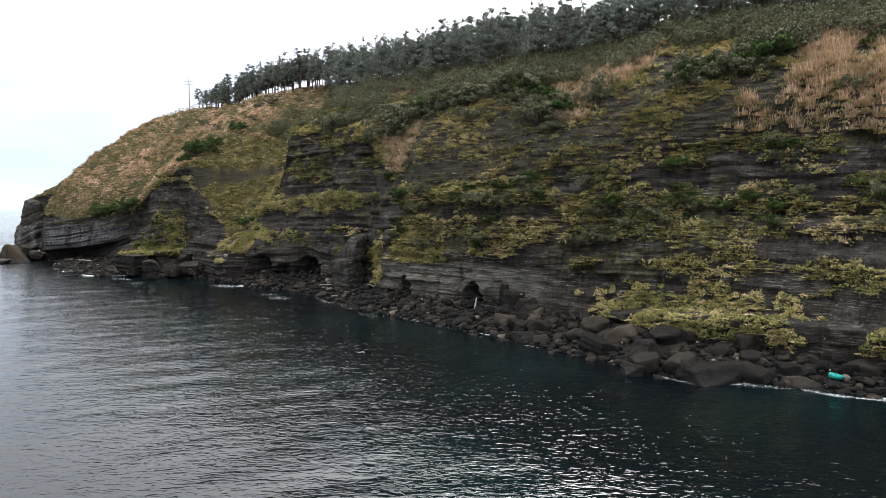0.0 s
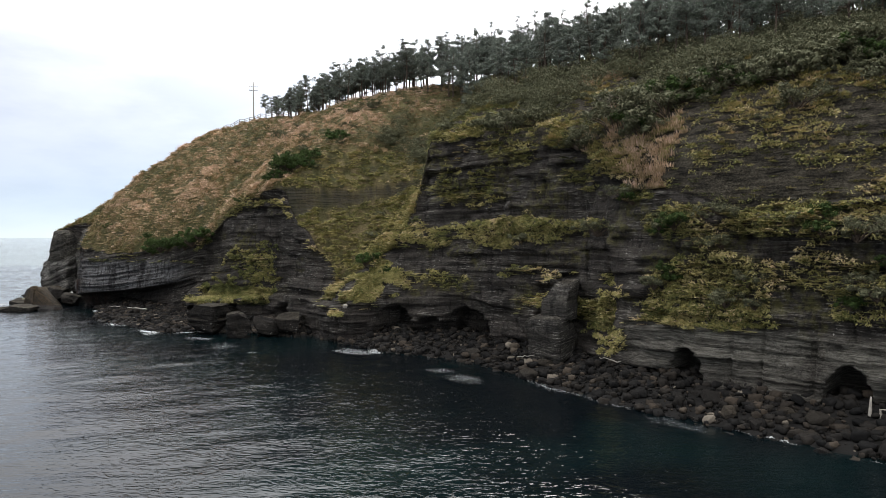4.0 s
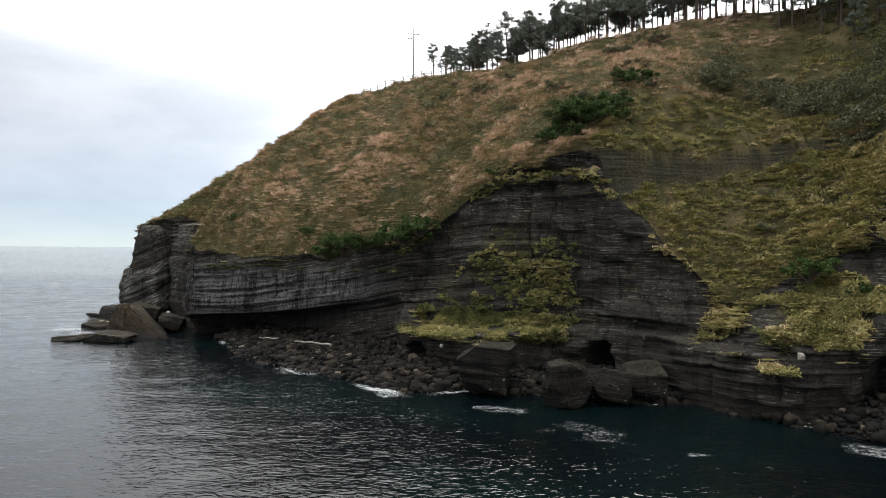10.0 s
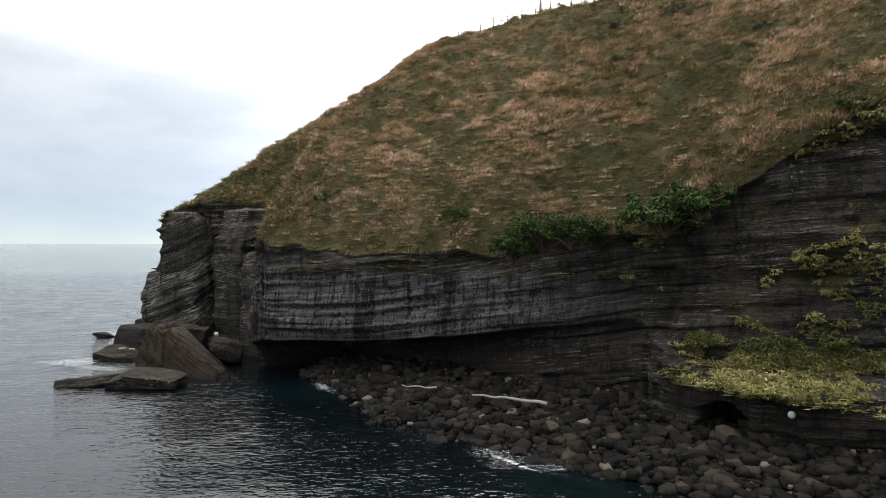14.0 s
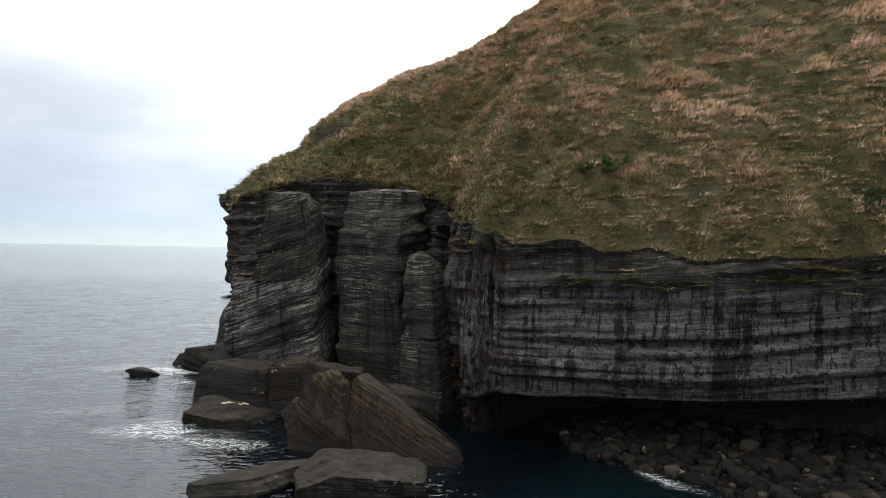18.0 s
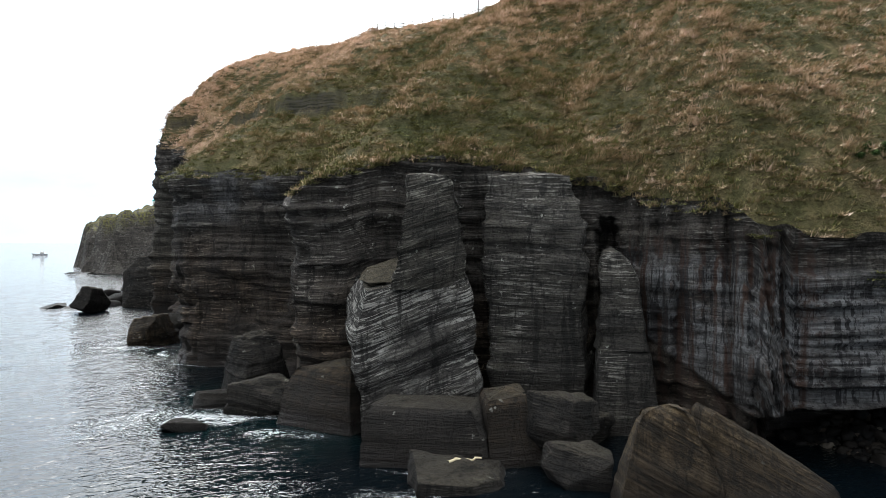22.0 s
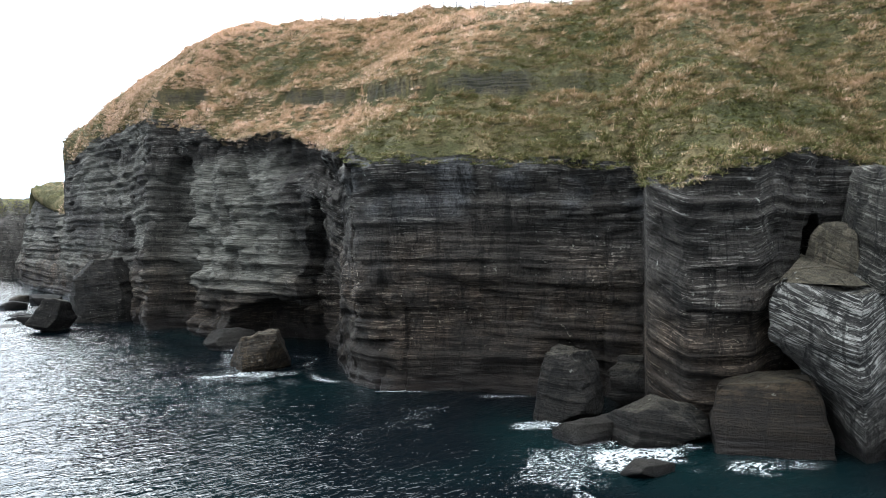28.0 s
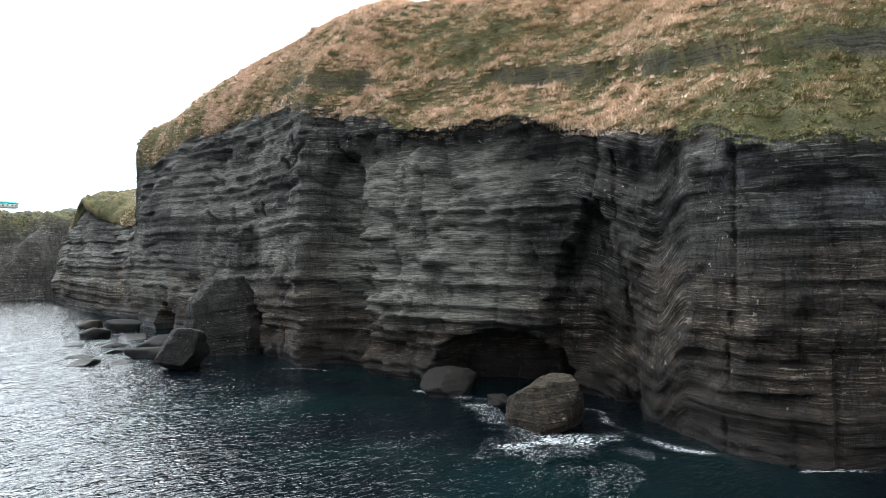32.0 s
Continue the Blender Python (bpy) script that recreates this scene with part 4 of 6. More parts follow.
def stones(name, label, grid, count, small, large, seed, keep=None):
    rng = np.random.RandomState(seed)
    aa, n, x, y, z = grid
    i, j = rng.randint(0, x.shape[0], count), rng.randint(0, x.shape[1] - 1, count)
    if keep is not None:
        ok = keep(aa[i], j / x.shape[1], rng)
        i, j = i[ok], j[ok]
    count = len(i)
    c = np.c_[x[i, j], y[i, j], z[i, j]] + rng.uniform(-0.35, 0.35, (count, 3)) * (1, 1, 0.1)
    size = small + (large - small) * rng.rand(count) ** 3.2
    sph = p3 / np.linalg.norm(p3, axis=1, keepdims=True)
    shape = (p3 * 0.45 + sph * 0.65)[None] * (rng.uniform(0.65, 1.25, (count, 1, 3)) * size[:, None, None] * 0.5 * (1, 1, 0.75))
    shape = shape * (1 + 0.22 * hash3(np.arange(len(p3))[None, :] + 0 * i[:, None], i[:, None], j[:, None], seed))[..., None]
    t = rng.uniform(0, 2 * np.pi, count)
    tl = rng.uniform(-0.5, 0.5, count)
    ct, st, c2, s2 = np.cos(t), np.sin(t), np.cos(tl), np.sin(tl)
    sx, sy, sz = shape[..., 0], shape[..., 1], shape[..., 2]
    sy, sz = sy * c2[:, None] - sz * s2[:, None], sy * s2[:, None] + sz * c2[:, None]
    vx, vy = sx * ct[:, None] - sy * st[:, None], sx * st[:, None] + sy * ct[:, None]
    v = np.stack([vx + c[:, 0:1], vy + c[:, 1:2], sz + c[:, 2:3] + 0.22 * size[:, None]], -1)
    f = f3[None] + (np.arange(count) * len(p3))[:, None, None]
    ob = new(name, tri_mesh(name, v, f, STONES, smooth_on=False))
    return tagged(ob, label, "stones", kind="stuff")


stones("beach_stones", "wet dark and tan stones strewn along the shore", beach, 6500, 0.2, 0.9, 5)
stones("spit_stones", "rounded dark boulders heaped below the overhang", spit, 8000, 0.22, 0.85, 6)

# large loose boulders, each its own
rng = np.random.RandomState(12)
BOULDER_SHAPES = [block_mesh("boulder", (1.0, 1.0 * s, 0.75 * h), 200 + k, n=8, round_by=0.18 + 0.06 * (k % 4), beds=0.06, lumps=0.12, cuts=9) for k, (s, h) in enumerate(((0.8, 1), (1.2, 0.8), (0.7, 0.7), (1.0, 1.1), (0.9, 0.6), (1.3, 0.9)))]


def scatter_boulders(grid, count, lo, hi, label, group, a_lo, a_hi, j_lo=0, j_hi=25):
    aa, n, x, y, z = grid
    cand = np.where((aa >= a_lo) & (aa <= a_hi))[0]
    for _ in range(count):
        i, j = rng.choice(cand), rng.randint(j_lo, j_hi)
        s = lo + (hi - lo) * rng.rand() ** 2
        ob = tagged(new("boulder", BOULDER_SHAPES[rng.randint(6)]), label, "boulder", group)
        ob.matrix_world = pose(x[i, j], y[i, j], z[i, j] - 0.18 * s, rng.uniform(-20, 20), rng.uniform(-20, 20), rng.uniform(0, 360)) @ Matrix.Diagonal((s, s, s, 1))


scatter_boulders(beach, 140, 0.9, 2.9, "angular grey-brown boulder in the rockfall by the water", "rockfall boulders", -45, -8, 3, 22)
scatter_boulders(beach, 40, 0.8, 2.0, "dark boulder half sunk in the stony shore", "shore boulders", -8, 60, 8, 25)
scatter_boulders(spit, 130, 0.6, 1.45, "dark rounded boulder on the shore under the overhang", "spit boulders", 78, 128, 2, 25)

# the leaning stack on the shore
stack = tagged(new("leaning_rock_stack"), "tall leaning stack of two lichened grey rock blocks on the shore", "rock stack")
STACK = (-15.4, 106.6, 0.6)
stack.matrix_world = pose(STACK[0] - 0.5, STACK[1] - 0.7, STACK[2])
part("lower_block", bedded("lower_block", STACK, [(0.6, ((-17.6, 105.6), (-14.6, 103.0), (-12.6, 105.6), (-15.4, 108.6))), (3.4, ((-18.0, 105.3), (-14.6, 102.6), (-12.6, 105.2), (-15.6, 108.2))), (5.6, ((-18.1, 105.1), (-14.9, 102.6), (-13.0, 104.8), (-16.0, 107.6)))], LEAN, 301, dip=(-0.1, 0.1), top=(0.08, 0.06)), stack)
part("upper_block", bedded("upper_block", STACK, [(5.3, ((-16.6, 105.0), (-13.9, 103.2), (-12.4, 105.0), (-15.0, 107.2))), (7.2, ((-16.4, 105.2), (-13.8, 103.4), (-12.3, 105.4), (-14.6, 107.2))), (9.0, ((-15.0, 105.6), (-13.4, 104.2), (-12.0, 105.8), (-13.4, 107.0)))], LEAN, 302, dip=(-0.2, 0.1), top=(0.15, 0.15)), stack)

B_AT = "dark angular tuff block fallen at the cliff foot"
rock("large flat grey-brown boulder lapped by the water", 21.2, 52.6, -0.5, (5.0, 3.0, 1.8), (4, -6, 20), 310, round_by=0.4, n=16)
rock("grey boulder resting on the rockfall", 25.8, 57.8, 0.6, (3.2, 2.6, 2.4), (10, 5, 60), 311, round_by=0.45, n=16)
rock("brown-grey boulder at the water's edge", 13.8, 61.9, -0.3, (4.0, 3.0, 1.9), (5, -8, 120), 312, round_by=0.4, n=16)
rock("dark pyramid-shaped boulder washed by waves", 16.7, 56.3, -0.6, (3.4, 3.0, 3.0), (0, 0, 30), 313, round_by=0.3, taper=(-0.5, -0.4), n=16)
rock("dark low boulder in the surf", 15.0, 54.4, -0.6, (2.3, 1.8, 1.5), (0, 0, 80), 314, n=16)
rock("grey boulder leaning in the rockfall", 19.8, 60.2, 0.5, (3.6, 2.6, 2.4), (14, -8, 10), 315, n=16)
rock("grey rounded boulder above the rockfall", 28.8, 60.5, 1.6, (3.0, 2.6, 2.4), (0, 12, 40), 316, round_by=0.45, n=16)
rock("upright grey slab leaning against the cliff", 6.3, 80.0, 1.0, (1.2, 0.7, 4.0), (12, 22, -40), 320, n=16, material=BLOCK)
rock("square grey slab propped below the cliff", 9.2, 77.0, 0.9, (3.0, 2.0, 2.2), (8, -6, -35), 321, n=16, material=BLOCK)
rock("dark slab propped beside a grey one", 7.4, 78.2, 0.9, (2.2, 1.4, 3.0), (10, 10, -20), 322, n=16, material=BLOCK)
rock("large layered block with a pale flat top on the shore", -62.2, 131.0, -0.3, (4.3, 4.2, 4.6), (0, 4, -15), 330, n=30, round_by=0.12, beds=0.12, taper=(0.12, 0.1), material=BLOCK, category="rock block")
rock(B_AT, -56.0, 126.6, 0.2, (3.6, 3.0, 3.4), (6, -8, 20), 331, n=30, round_by=0.15, beds=0.1, taper=(-0.3, -0.2), material=BLOCK, category="rock block")
rock(B_AT, -52.6, 127.6, 0.4, (3.4, 2.8, 2.4), (0, 8, -10), 332, n=16, beds=0.1, material=BLOCK, category="rock block")
rock("squat layered block with a pale top on the shore", -49.6, 128.2, 0.5, (3.8, 2.8, 2.6), (0, -6, 5), 333, n=16, round_by=0.15, beds=0.1, material=BLOCK, category="rock block")
# cape
slab = tagged(new("brown_rock_slab"), "huge tilted brown layered slab split in two off the cape", "rock slab")
SLAB = (-108.4, 165.2, -0.8)
slab.matrix_world = pose(*SLAB)
part("long_slab", bedded("long_slab", SLAB, [(-0.8, ((-109.2, 164.3), (-103.4, 161.6), (-102.4, 163.6), (-108.2, 167.0))), (0.8, ((-109.2, 164.3), (-103.4, 161.7), (-102.4, 163.7), (-108.2, 167.0))), (4.1, ((-108.7, 164.9), (-103.4, 162.3), (-102.7, 163.9), (-107.9, 166.6)))], SLABBY, 340, dip=(-0.50, 0.23), top=(-0.56, 0.25), beds=0.10, lumps=0.07, tide=0.8), slab)
part("split_block", bedded("split_block", SLAB, [(-0.8, ((-112.8, 166.5), (-108.6, 163.8), (-107.8, 166.2), (-111.2, 168.8))), (1.6, ((-112.3, 166.5), (-109.0, 164.3), (-108.2, 166.2), (-111.0, 168.2))), (4.3, ((-111.3, 166.6), (-109.5, 165.2), (-108.8, 166.3), (-110.4, 167.6)))], SLABBY, 341, dip=(-0.16, 0.10), top=(0.08, -0.06), beds=0.10, lumps=0.07, tide=0.8), slab)
rock("low dark slab awash beside the brown slab", -113.2, 160.8, -0.5, (6.0, 2.8, 1.2), (0, -4, 38), 342, n=16, round_by=0.2, material=BLOCK, name="rock_slab", category="rock slab")
rock("dark slab lying in the water", -108.4, 160.2, -0.6, (5.8, 4.0, 1.9), (0, 3, -4), 343, n=30, round_by=0.25, material=BLOCK, name="rock_slab", category="rock slab")
bedded_rock("long dark brown block below the tilted pillar", "boulder", "rock block", [(-0.6, ((-119.4, 177.4), (-114.6, 173.5), (-112.0, 176.6), (-116.8, 180.6))), (1.6, ((-119.5, 177.6), (-114.6, 173.6), (-112.0, 176.6), (-116.8, 180.6))), (2.9, ((-119.0, 178.0), (-114.8, 174.2), (-112.4, 176.6), (-116.8, 180.2)))], BLOCK, 344, beds=0.07, tide=0.7)
bedded_rock("square brown-topped block below the pillars", "boulder", "rock block", [(-0.4, ((-114.4, 173.6), (-110.9, 172.8), (-109.5, 176.0), (-112.9, 177.0))), (3.4, ((-114.0, 174.2), (-111.4, 173.9), (-110.3, 176.2), (-112.9, 176.8)))], TAN, 345, beds=0.06, top=(0.05, 0.04), tide=0.9)
rock(B_AT, -110.3, 173.9, 0.0, (3.8, 3.2, 3.4), (10, 10, 0), 346, n=16, material=BLOCK, category="rock block")
rock(B_AT, -107.4, 174.8, -0.2, (3.8, 3.2, 2.3), (-8, 14, 30), 347, n=16, material=BLOCK, category="rock block")
rock(B_AT, -105.4, 169.9, 0.0, (3.2, 2.6, 2.4), (0, 18, 10), 348, n=16, material=BLOCK, category="rock block")
rock(B_AT, -111.2, 171.0, -0.6, (3.6, 3.2, 2.3), (8, 0, 50), 349, n=16, material=BLOCK, category="rock block")
rock("low dark rock draped with an old net", -116.2, 173.2, -0.7, (5.0, 3.8, 1.7), (4, 6, -20), 350, n=16, round_by=0.3, material=BLOCK)
bedded_rock("flat-topped brown block below the leaning rock", "boulder", "rock block", [(-0.6, ((-121.0, 187.6), (-117.9, 182.5), (-113.6, 184.6), (-116.8, 189.6))), (1.5, ((-120.6, 188.0), (-117.9, 182.7), (-113.6, 184.6), (-116.6, 189.8))), (3.6, ((-119.5, 188.3), (-117.5, 183.4), (-113.8, 184.9), (-115.8, 189.2)))], TAN, 352, beds=0.12, top=(0.04, -0.10), tide=1.0)
rock("pointed dark block leaning on the cliff foot", -119.0, 198.0, -0.5, (5.6, 4.4, 4.8), (6, -8, 10), 353, n=30, round_by=0.14, taper=(-0.55, -0.4), material=BLOCK, category="rock block")
rock(B_AT, -114.8, 195.2, -0.3, (3.6, 3.2, 3.8), (0, 12, 20), 354, n=16, beds=0.1, material=BLOCK, category="rock block")
rock("low slanting slab at the foot of the sea cliff", -120.4, 191.2, -0.6, (5.2, 3.4, 2.8), (0, 10, -30), 355, n=16, material=BLOCK, category="rock block")
rock("low dark rock in the surf below the cliff", -122.6, 194.2, -0.5, (4.2, 2.2, 1.5), (0, 0, -20), 356, n=16)
rock("small wave-washed rock ringed by foam", -126.0, 189.2, -0.4, (2.6, 1.5, 0.95), (0, 5, -15), 357, n=8)
rock("brown wave-washed rock before the sea cave", -123.6, 227.2, -0.6, (5.8, 4.6, 3.6), (0, -8, -40), 358, n=30, round_by=0.12, beds=0.07, taper=(-0.40, -0.3), shear=(0.5, 0.2), material=TAN)
rock("dark rounded rock at the mouth of the sea cave", -119.2, 239.5, -0.4, (4.8, 3.4, 2.2), (0, 0, 20), 359, n=16, round_by=0.4)
rock("small dark rock by the sea cave", -120.5, 233.2, -0.4, (2.2, 1.6, 1.1), (0, 0, 50), 360, n=8)
rock("large pale-faced pyramid block fallen in the bay", -117.8, 275.5, -0.8, (12.0, 8.0, 9.4), (4, -6, -62), 361, n=30, round_by=0.12, taper=(-0.6, -0.45), material=BLOCK, category="rock block")
rock("dark block beside the pyramid rock", -127.6, 268.4, -0.6, (4.8, 4.2, 4.6), (8, 10, 40), 362, n=16, material=BLOCK, category="rock block")
rng = np.random.RandomState(31)
for x, y, s in ((-124.3, 291, 3.6), (-132.3, 279.6, 4.2), (-129.8, 276.5, 3.2), (-127.5, 295.4, 3.0), (-131.5, 284.4, 2.6), (-124.4, 279.0, 5.0), (-122.0, 282.5, 5.5), (-126.0, 285.5, 3.0), (-119.5, 297.0, 5.0), (-122.0, 303.0, 4.0), (-115.0, 309.0, 5.0), (-117.0, 317.0, 4.0)):
    ob = tagged(new("skerry", BOULDER_SHAPES[rng.randint(6)]), "low dark rock standing out of the bay", "rock", "rocks in the bay")
    ob.matrix_world = pose(x, y, -0.25 * s, 0, 0, rng.uniform(0, 360)) @ Matrix.Diagonal((s, s, s * 0.75, 1))
# pillars split from the cape
tilted = tagged(new("tilted_rock_pillar"), "huge leaning rock pillar with tilted pale beds split from the cape", "rock pillar")
TILT_AT = (-113.8, 182.6, -0.6)
tilted.matrix_world = pose(*TILT_AT)
part("lower_block", bedded("lower_block", TILT_AT, [(-0.6, ((-114.6, 183.5), (-117.6, 181.3), (-110.9, 179.0), (-109.6, 184.0))), (2.5, ((-114.9, 184.0), (-117.9, 181.4), (-111.1, 179.2), (-109.6, 184.4))), (4.2, ((-115.7, 185.2), (-118.1, 181.5), (-111.2, 179.4), (-109.8, 184.8))), (6.3, ((-116.8, 186.4), (-118.1, 181.6), (-111.2, 179.5), (-110.0, 185.0))), (9.4, ((-116.4, 186.2), (-117.5, 181.5), (-111.5, 179.7), (-110.2, 185.2)))], TILTED, 370, dip=(0.42, 0.22), top=(0.22, 0.08), beds=0.17, tide=0.5), tilted)
part("upper_block", bedded("upper_block", TILT_AT, [(8.6, ((-114.6, 183.0), (-116.2, 180.9), (-111.5, 179.6), (-110.3, 184.6))), (11.6, ((-114.2, 182.8), (-115.6, 180.9), (-111.8, 179.7), (-110.4, 184.2))), (13.8, ((-114.0, 182.9), (-115.2, 181.0), (-112.1, 179.8), (-110.8, 183.6))), (15.4, ((-113.8, 183.0), (-114.9, 181.4), (-112.5, 180.2), (-111.2, 183.2)))], TILTED_GREY, 371, dip=(0.42, 0.22), top=(0.03, 0.05), beds=0.17), tilted)
part("tan_ledge", bedded("tan_ledge", TILT_AT, [(9.0, ((-116.0, 186.0), (-117.2, 181.9), (-114.6, 181.2), (-113.0, 185.8))), (9.75, ((-115.8, 185.8), (-116.8, 182.1), (-114.2, 181.4), (-112.8, 185.7)))], SMOOTH_TAN, 376, dip=(0.42, 0.22), top=(0.30, 0.16), beds=0.03, lumps=0.05), tilted, label="smooth tan ledge")
part("tan_step", bedded("tan_step", TILT_AT, [(9.6, ((-113.6, 185.4), (-115.0, 182.2), (-113.0, 181.6), (-111.0, 185.2))), (12.2, ((-113.2, 185.0), (-114.3, 182.4), (-112.8, 181.8), (-111.2, 184.9)))], SMOOTH_TAN, 377, dip=(0.42, 0.22), top=(0.05, 0.0), beds=0.05, lumps=0.07), tilted, label="smooth tan step below the head")
pillar = tagged(new("upright_rock_pillar"), "tall upright rock pillar with a tan lichened top on the cape", "rock pillar")
PILLAR_AT = (-106.0, 180.2, -0.6)
pillar.matrix_world = pose(*PILLAR_AT)
part("shaft", bedded("shaft", PILLAR_AT, [(-0.6, ((-109.4, 180.5), (-104.9, 176.9), (-102.2, 179.4), (-106.5, 184.0))), (5.0, ((-109.5, 180.6), (-104.9, 177.0), (-102.0, 179.8), (-106.5, 184.0))), (8.4, ((-109.7, 180.8), (-105.3, 176.7), (-102.3, 179.8), (-106.8, 184.2))), (10.6, ((-110.0, 180.9), (-105.5, 176.5), (-102.5, 179.8), (-106.8, 184.2)))], LEAN, 372, dip=(0.10, 0.16), beds=0.15, tide=0.5), pillar)
part("head", bedded("head", PILLAR_AT, [(10.3, ((-110.0, 181.0), (-105.5, 176.6), (-102.6, 179.8), (-106.8, 184.2))), (12.6, ((-109.8, 181.2), (-105.1, 176.8), (-102.5, 180.0), (-106.8, 184.2))), (14.2, ((-109.2, 181.8), (-105.0, 177.9), (-102.8, 180.2), (-107.0, 184.1))), (15.6, ((-108.8, 182.0), (-105.0, 178.5), (-103.2, 180.6), (-107.0, 184.0)))], LEAN, 373, dip=(0.10, 0.16), beds=0.20, lumps=0.14, top=(0.02, 0.05)), pillar)
fin = tagged(new("rock_fin"), "narrow grey rock fin leaning between pillar and cliff", "rock fin")
FIN_AT = (-103.2, 175.4, -0.4)
fin.matrix_world = pose(*FIN_AT)
part("foot", bedded("foot", FIN_AT, [(-0.4, ((-105.6, 175.6), (-102.4, 173.2), (-100.8, 175.0), (-103.8, 177.6))), (5.2, ((-105.2, 175.7), (-102.8, 173.8), (-101.2, 175.4), (-103.6, 177.6)))], LEAN, 378, dip=(0.05, 0.05), beds=0.08, lumps=0.08, tide=0.4), fin)
part("blade", bedded("blade", FIN_AT, [(5.0, ((-105.2, 175.6), (-102.9, 173.8), (-101.2, 175.4), (-103.6, 177.6))), (9.0, ((-105.0, 175.6), (-103.1, 174.2), (-101.6, 175.8), (-103.4, 177.4))), (10.8, ((-104.8, 175.9), (-103.8, 175.0), (-102.4, 176.4), (-103.4, 177.4)))], LEAN, 379, dip=(0.05, 0.05), beds=0.08, lumps=0.10), fin)


# ---- foam where the swell meets rock ----
def foam_patch(cx, cy, lx, ly, turn, amount, seed, name="foam"):
    """A lacy sheet of foam on the water."""
    n = 36
    u, w = np.meshgrid(np.linspace(-1, 1, n), np.linspace(-1, 1, n), indexing="ij")
    a = math.radians(turn)
    x = cx + lx * u * math.cos(a) - ly * w * math.sin(a)
    y = cy + lx * u * math.sin(a) + ly * w * math.cos(a)
    r = np.sqrt(u * u + w * w)
    t = amount * (1 - smooth(0.25, 1.0, r + 0.35 * fbm(x / 2.2, y / 2.2, 0, seed, 2)))
    ob = grid_mesh(name, x, y, sea_height(x, y) + 0.06, FOAM, dict(thick=t))
    return tagged(ob, "white lacy foam on the dark water", "foam", kind="stuff")


def foam_line(pts, width, amount, seed):
    """A band of foam along the waterline."""
    p = np.array(pts, float)
    s = np.r_[0, np.cumsum(np.linalg.norm(np.diff(p, axis=0), axis=1))]
    q = np.arange(0, s[-1], 0.5)
    x, y = np.interp(q, s, p[:, 0]), np.interp(q, s, p[:, 1])
    dx, dy = np.gradient(x), np.gradient(y)
    ln = np.maximum(np.hypot(dx, dy), 1e-6)
    wv = np.linspace(-1, 1, 14)
    wob = 0.8 * fbm(q / 5, q * 0, 0, seed, 2)
    ww = width * (0.7 + 0.5 * vnoise(q / 7, q * 0, 0, seed + 5))
    gx = x[:, None] - (dy / ln)[:, None] * (wv[None] * ww[:, None] + wob[:, None])
    gy = y[:, None] + (dx / ln)[:, None] * (wv[None] * ww[:, None] + wob[:, None])
    t = amount * (1 - np.abs(wv[None]) ** 1.5) * (0.65 + 0.5 * vnoise(q / 4, q * 0, 0, seed + 3))[:, None]
    ob = grid_mesh("foam", gx, gy, sea_height(gx, gy) + 0.07, FOAM, dict(thick=t))
    return tagged(ob, "thin white line of surf along the stones", "foam", kind="stuff")


foam_line([on_shore(a, shore_out(a) + 0.9) for a in np.arange(-58, 64, 2.0)], 1.6, 0.95, 401)
foam_line([on_shore(a, spit_out(a) + 0.9) for a in np.arange(68, 130, 2.0)], 1.6, 0.92, 402)
foam_line([(-104, 171), (-108, 172), (-113, 172.5), (-119, 174.5), (-121, 181), (-121.5, 187), (-123, 191), (-121, 196), (-116.5, 202), (-120, 208), (-124, 212), (-122, 220), (-118, 227), (-119, 236), (-121, 244), (-119, 254), (-122, 262), (-127, 266), (-126, 275), (-120, 285), (-116, 300), (-113, 315), (-111, 335)], 1.3, 0.78, 403)
for k, (x, y, lx, ly, turn, am) in enumerate(((-121, 171, 9, 4, 20, 0.62), (-117, 168, 5, 2.5, -20, 0.66), (-126, 176, 8, 3, 10, 0.55), (-125.5, 190.5, 7, 3.4, -20, 0.8), (-121.5, 185, 5, 2, -40, 0.7), (-122, 197, 5, 2.2, -50, 0.72), (-126, 205, 8, 3.5, 20, 0.5), (-126, 225, 6, 3.5, -20, 0.72), (-123, 233, 7, 3, 60, 0.6), (-131, 219, 10, 4, 20, 0.52), (-131, 268, 8, 4, 60, 0.5), (-134, 232, 9, 3, 0, 0.45),
                                            (17, 53, 6, 2, -30, 0.62), (34, 45, 9, 3, -40, 0.75), (-8, 62, 1.6, 0.9, 0, 0.9), (-38, 114, 6, 2.5, -40, 0.62), (-25, 100, 8, 3, -50, 0.58), (-10, 84, 6, 2.5, -50, 0.5), (-56, 119, 7, 3, -30, 0.52), (-70, 130, 6, 3, -30, 0.66), (-62, 125, 6, 2.5, -20, 0.62), (-80, 140, 6, 2.5, -30, 0.58), (-50, 114, 2, 1.2, 0, 0.6), (-112, 155, 6, 2, 0, 0.4), (-127, 192, 10, 5, 25, 0.62), (-120, 184, 6, 3, -50, 0.66), (-128, 226, 12, 6, 30, 0.55), (-134, 205, 12, 5, 20, 0.45), (-121, 170, 7, 3.5, -10, 0.72), (-138, 190, 9, 3, 15, 0.42), (-133, 246, 10, 4, 30, 0.5))):
    foam_patch(x, y, lx, ly, turn, am * (1.04 if k < 12 or k > 23 else 1.08), 420 + k)


# ---- vegetation ----
GX, GY, GZ = X[::3, R1::2].ravel(), Y[::3, R1::2].ravel(), Z[::3, R1::2].ravel()


def ground_z(x, y):
    """Height of the slope at a place."""
    d = (GX - x) ** 2 + (GY - y) ** 2
    return float(GZ[int(np.argmin(d))])


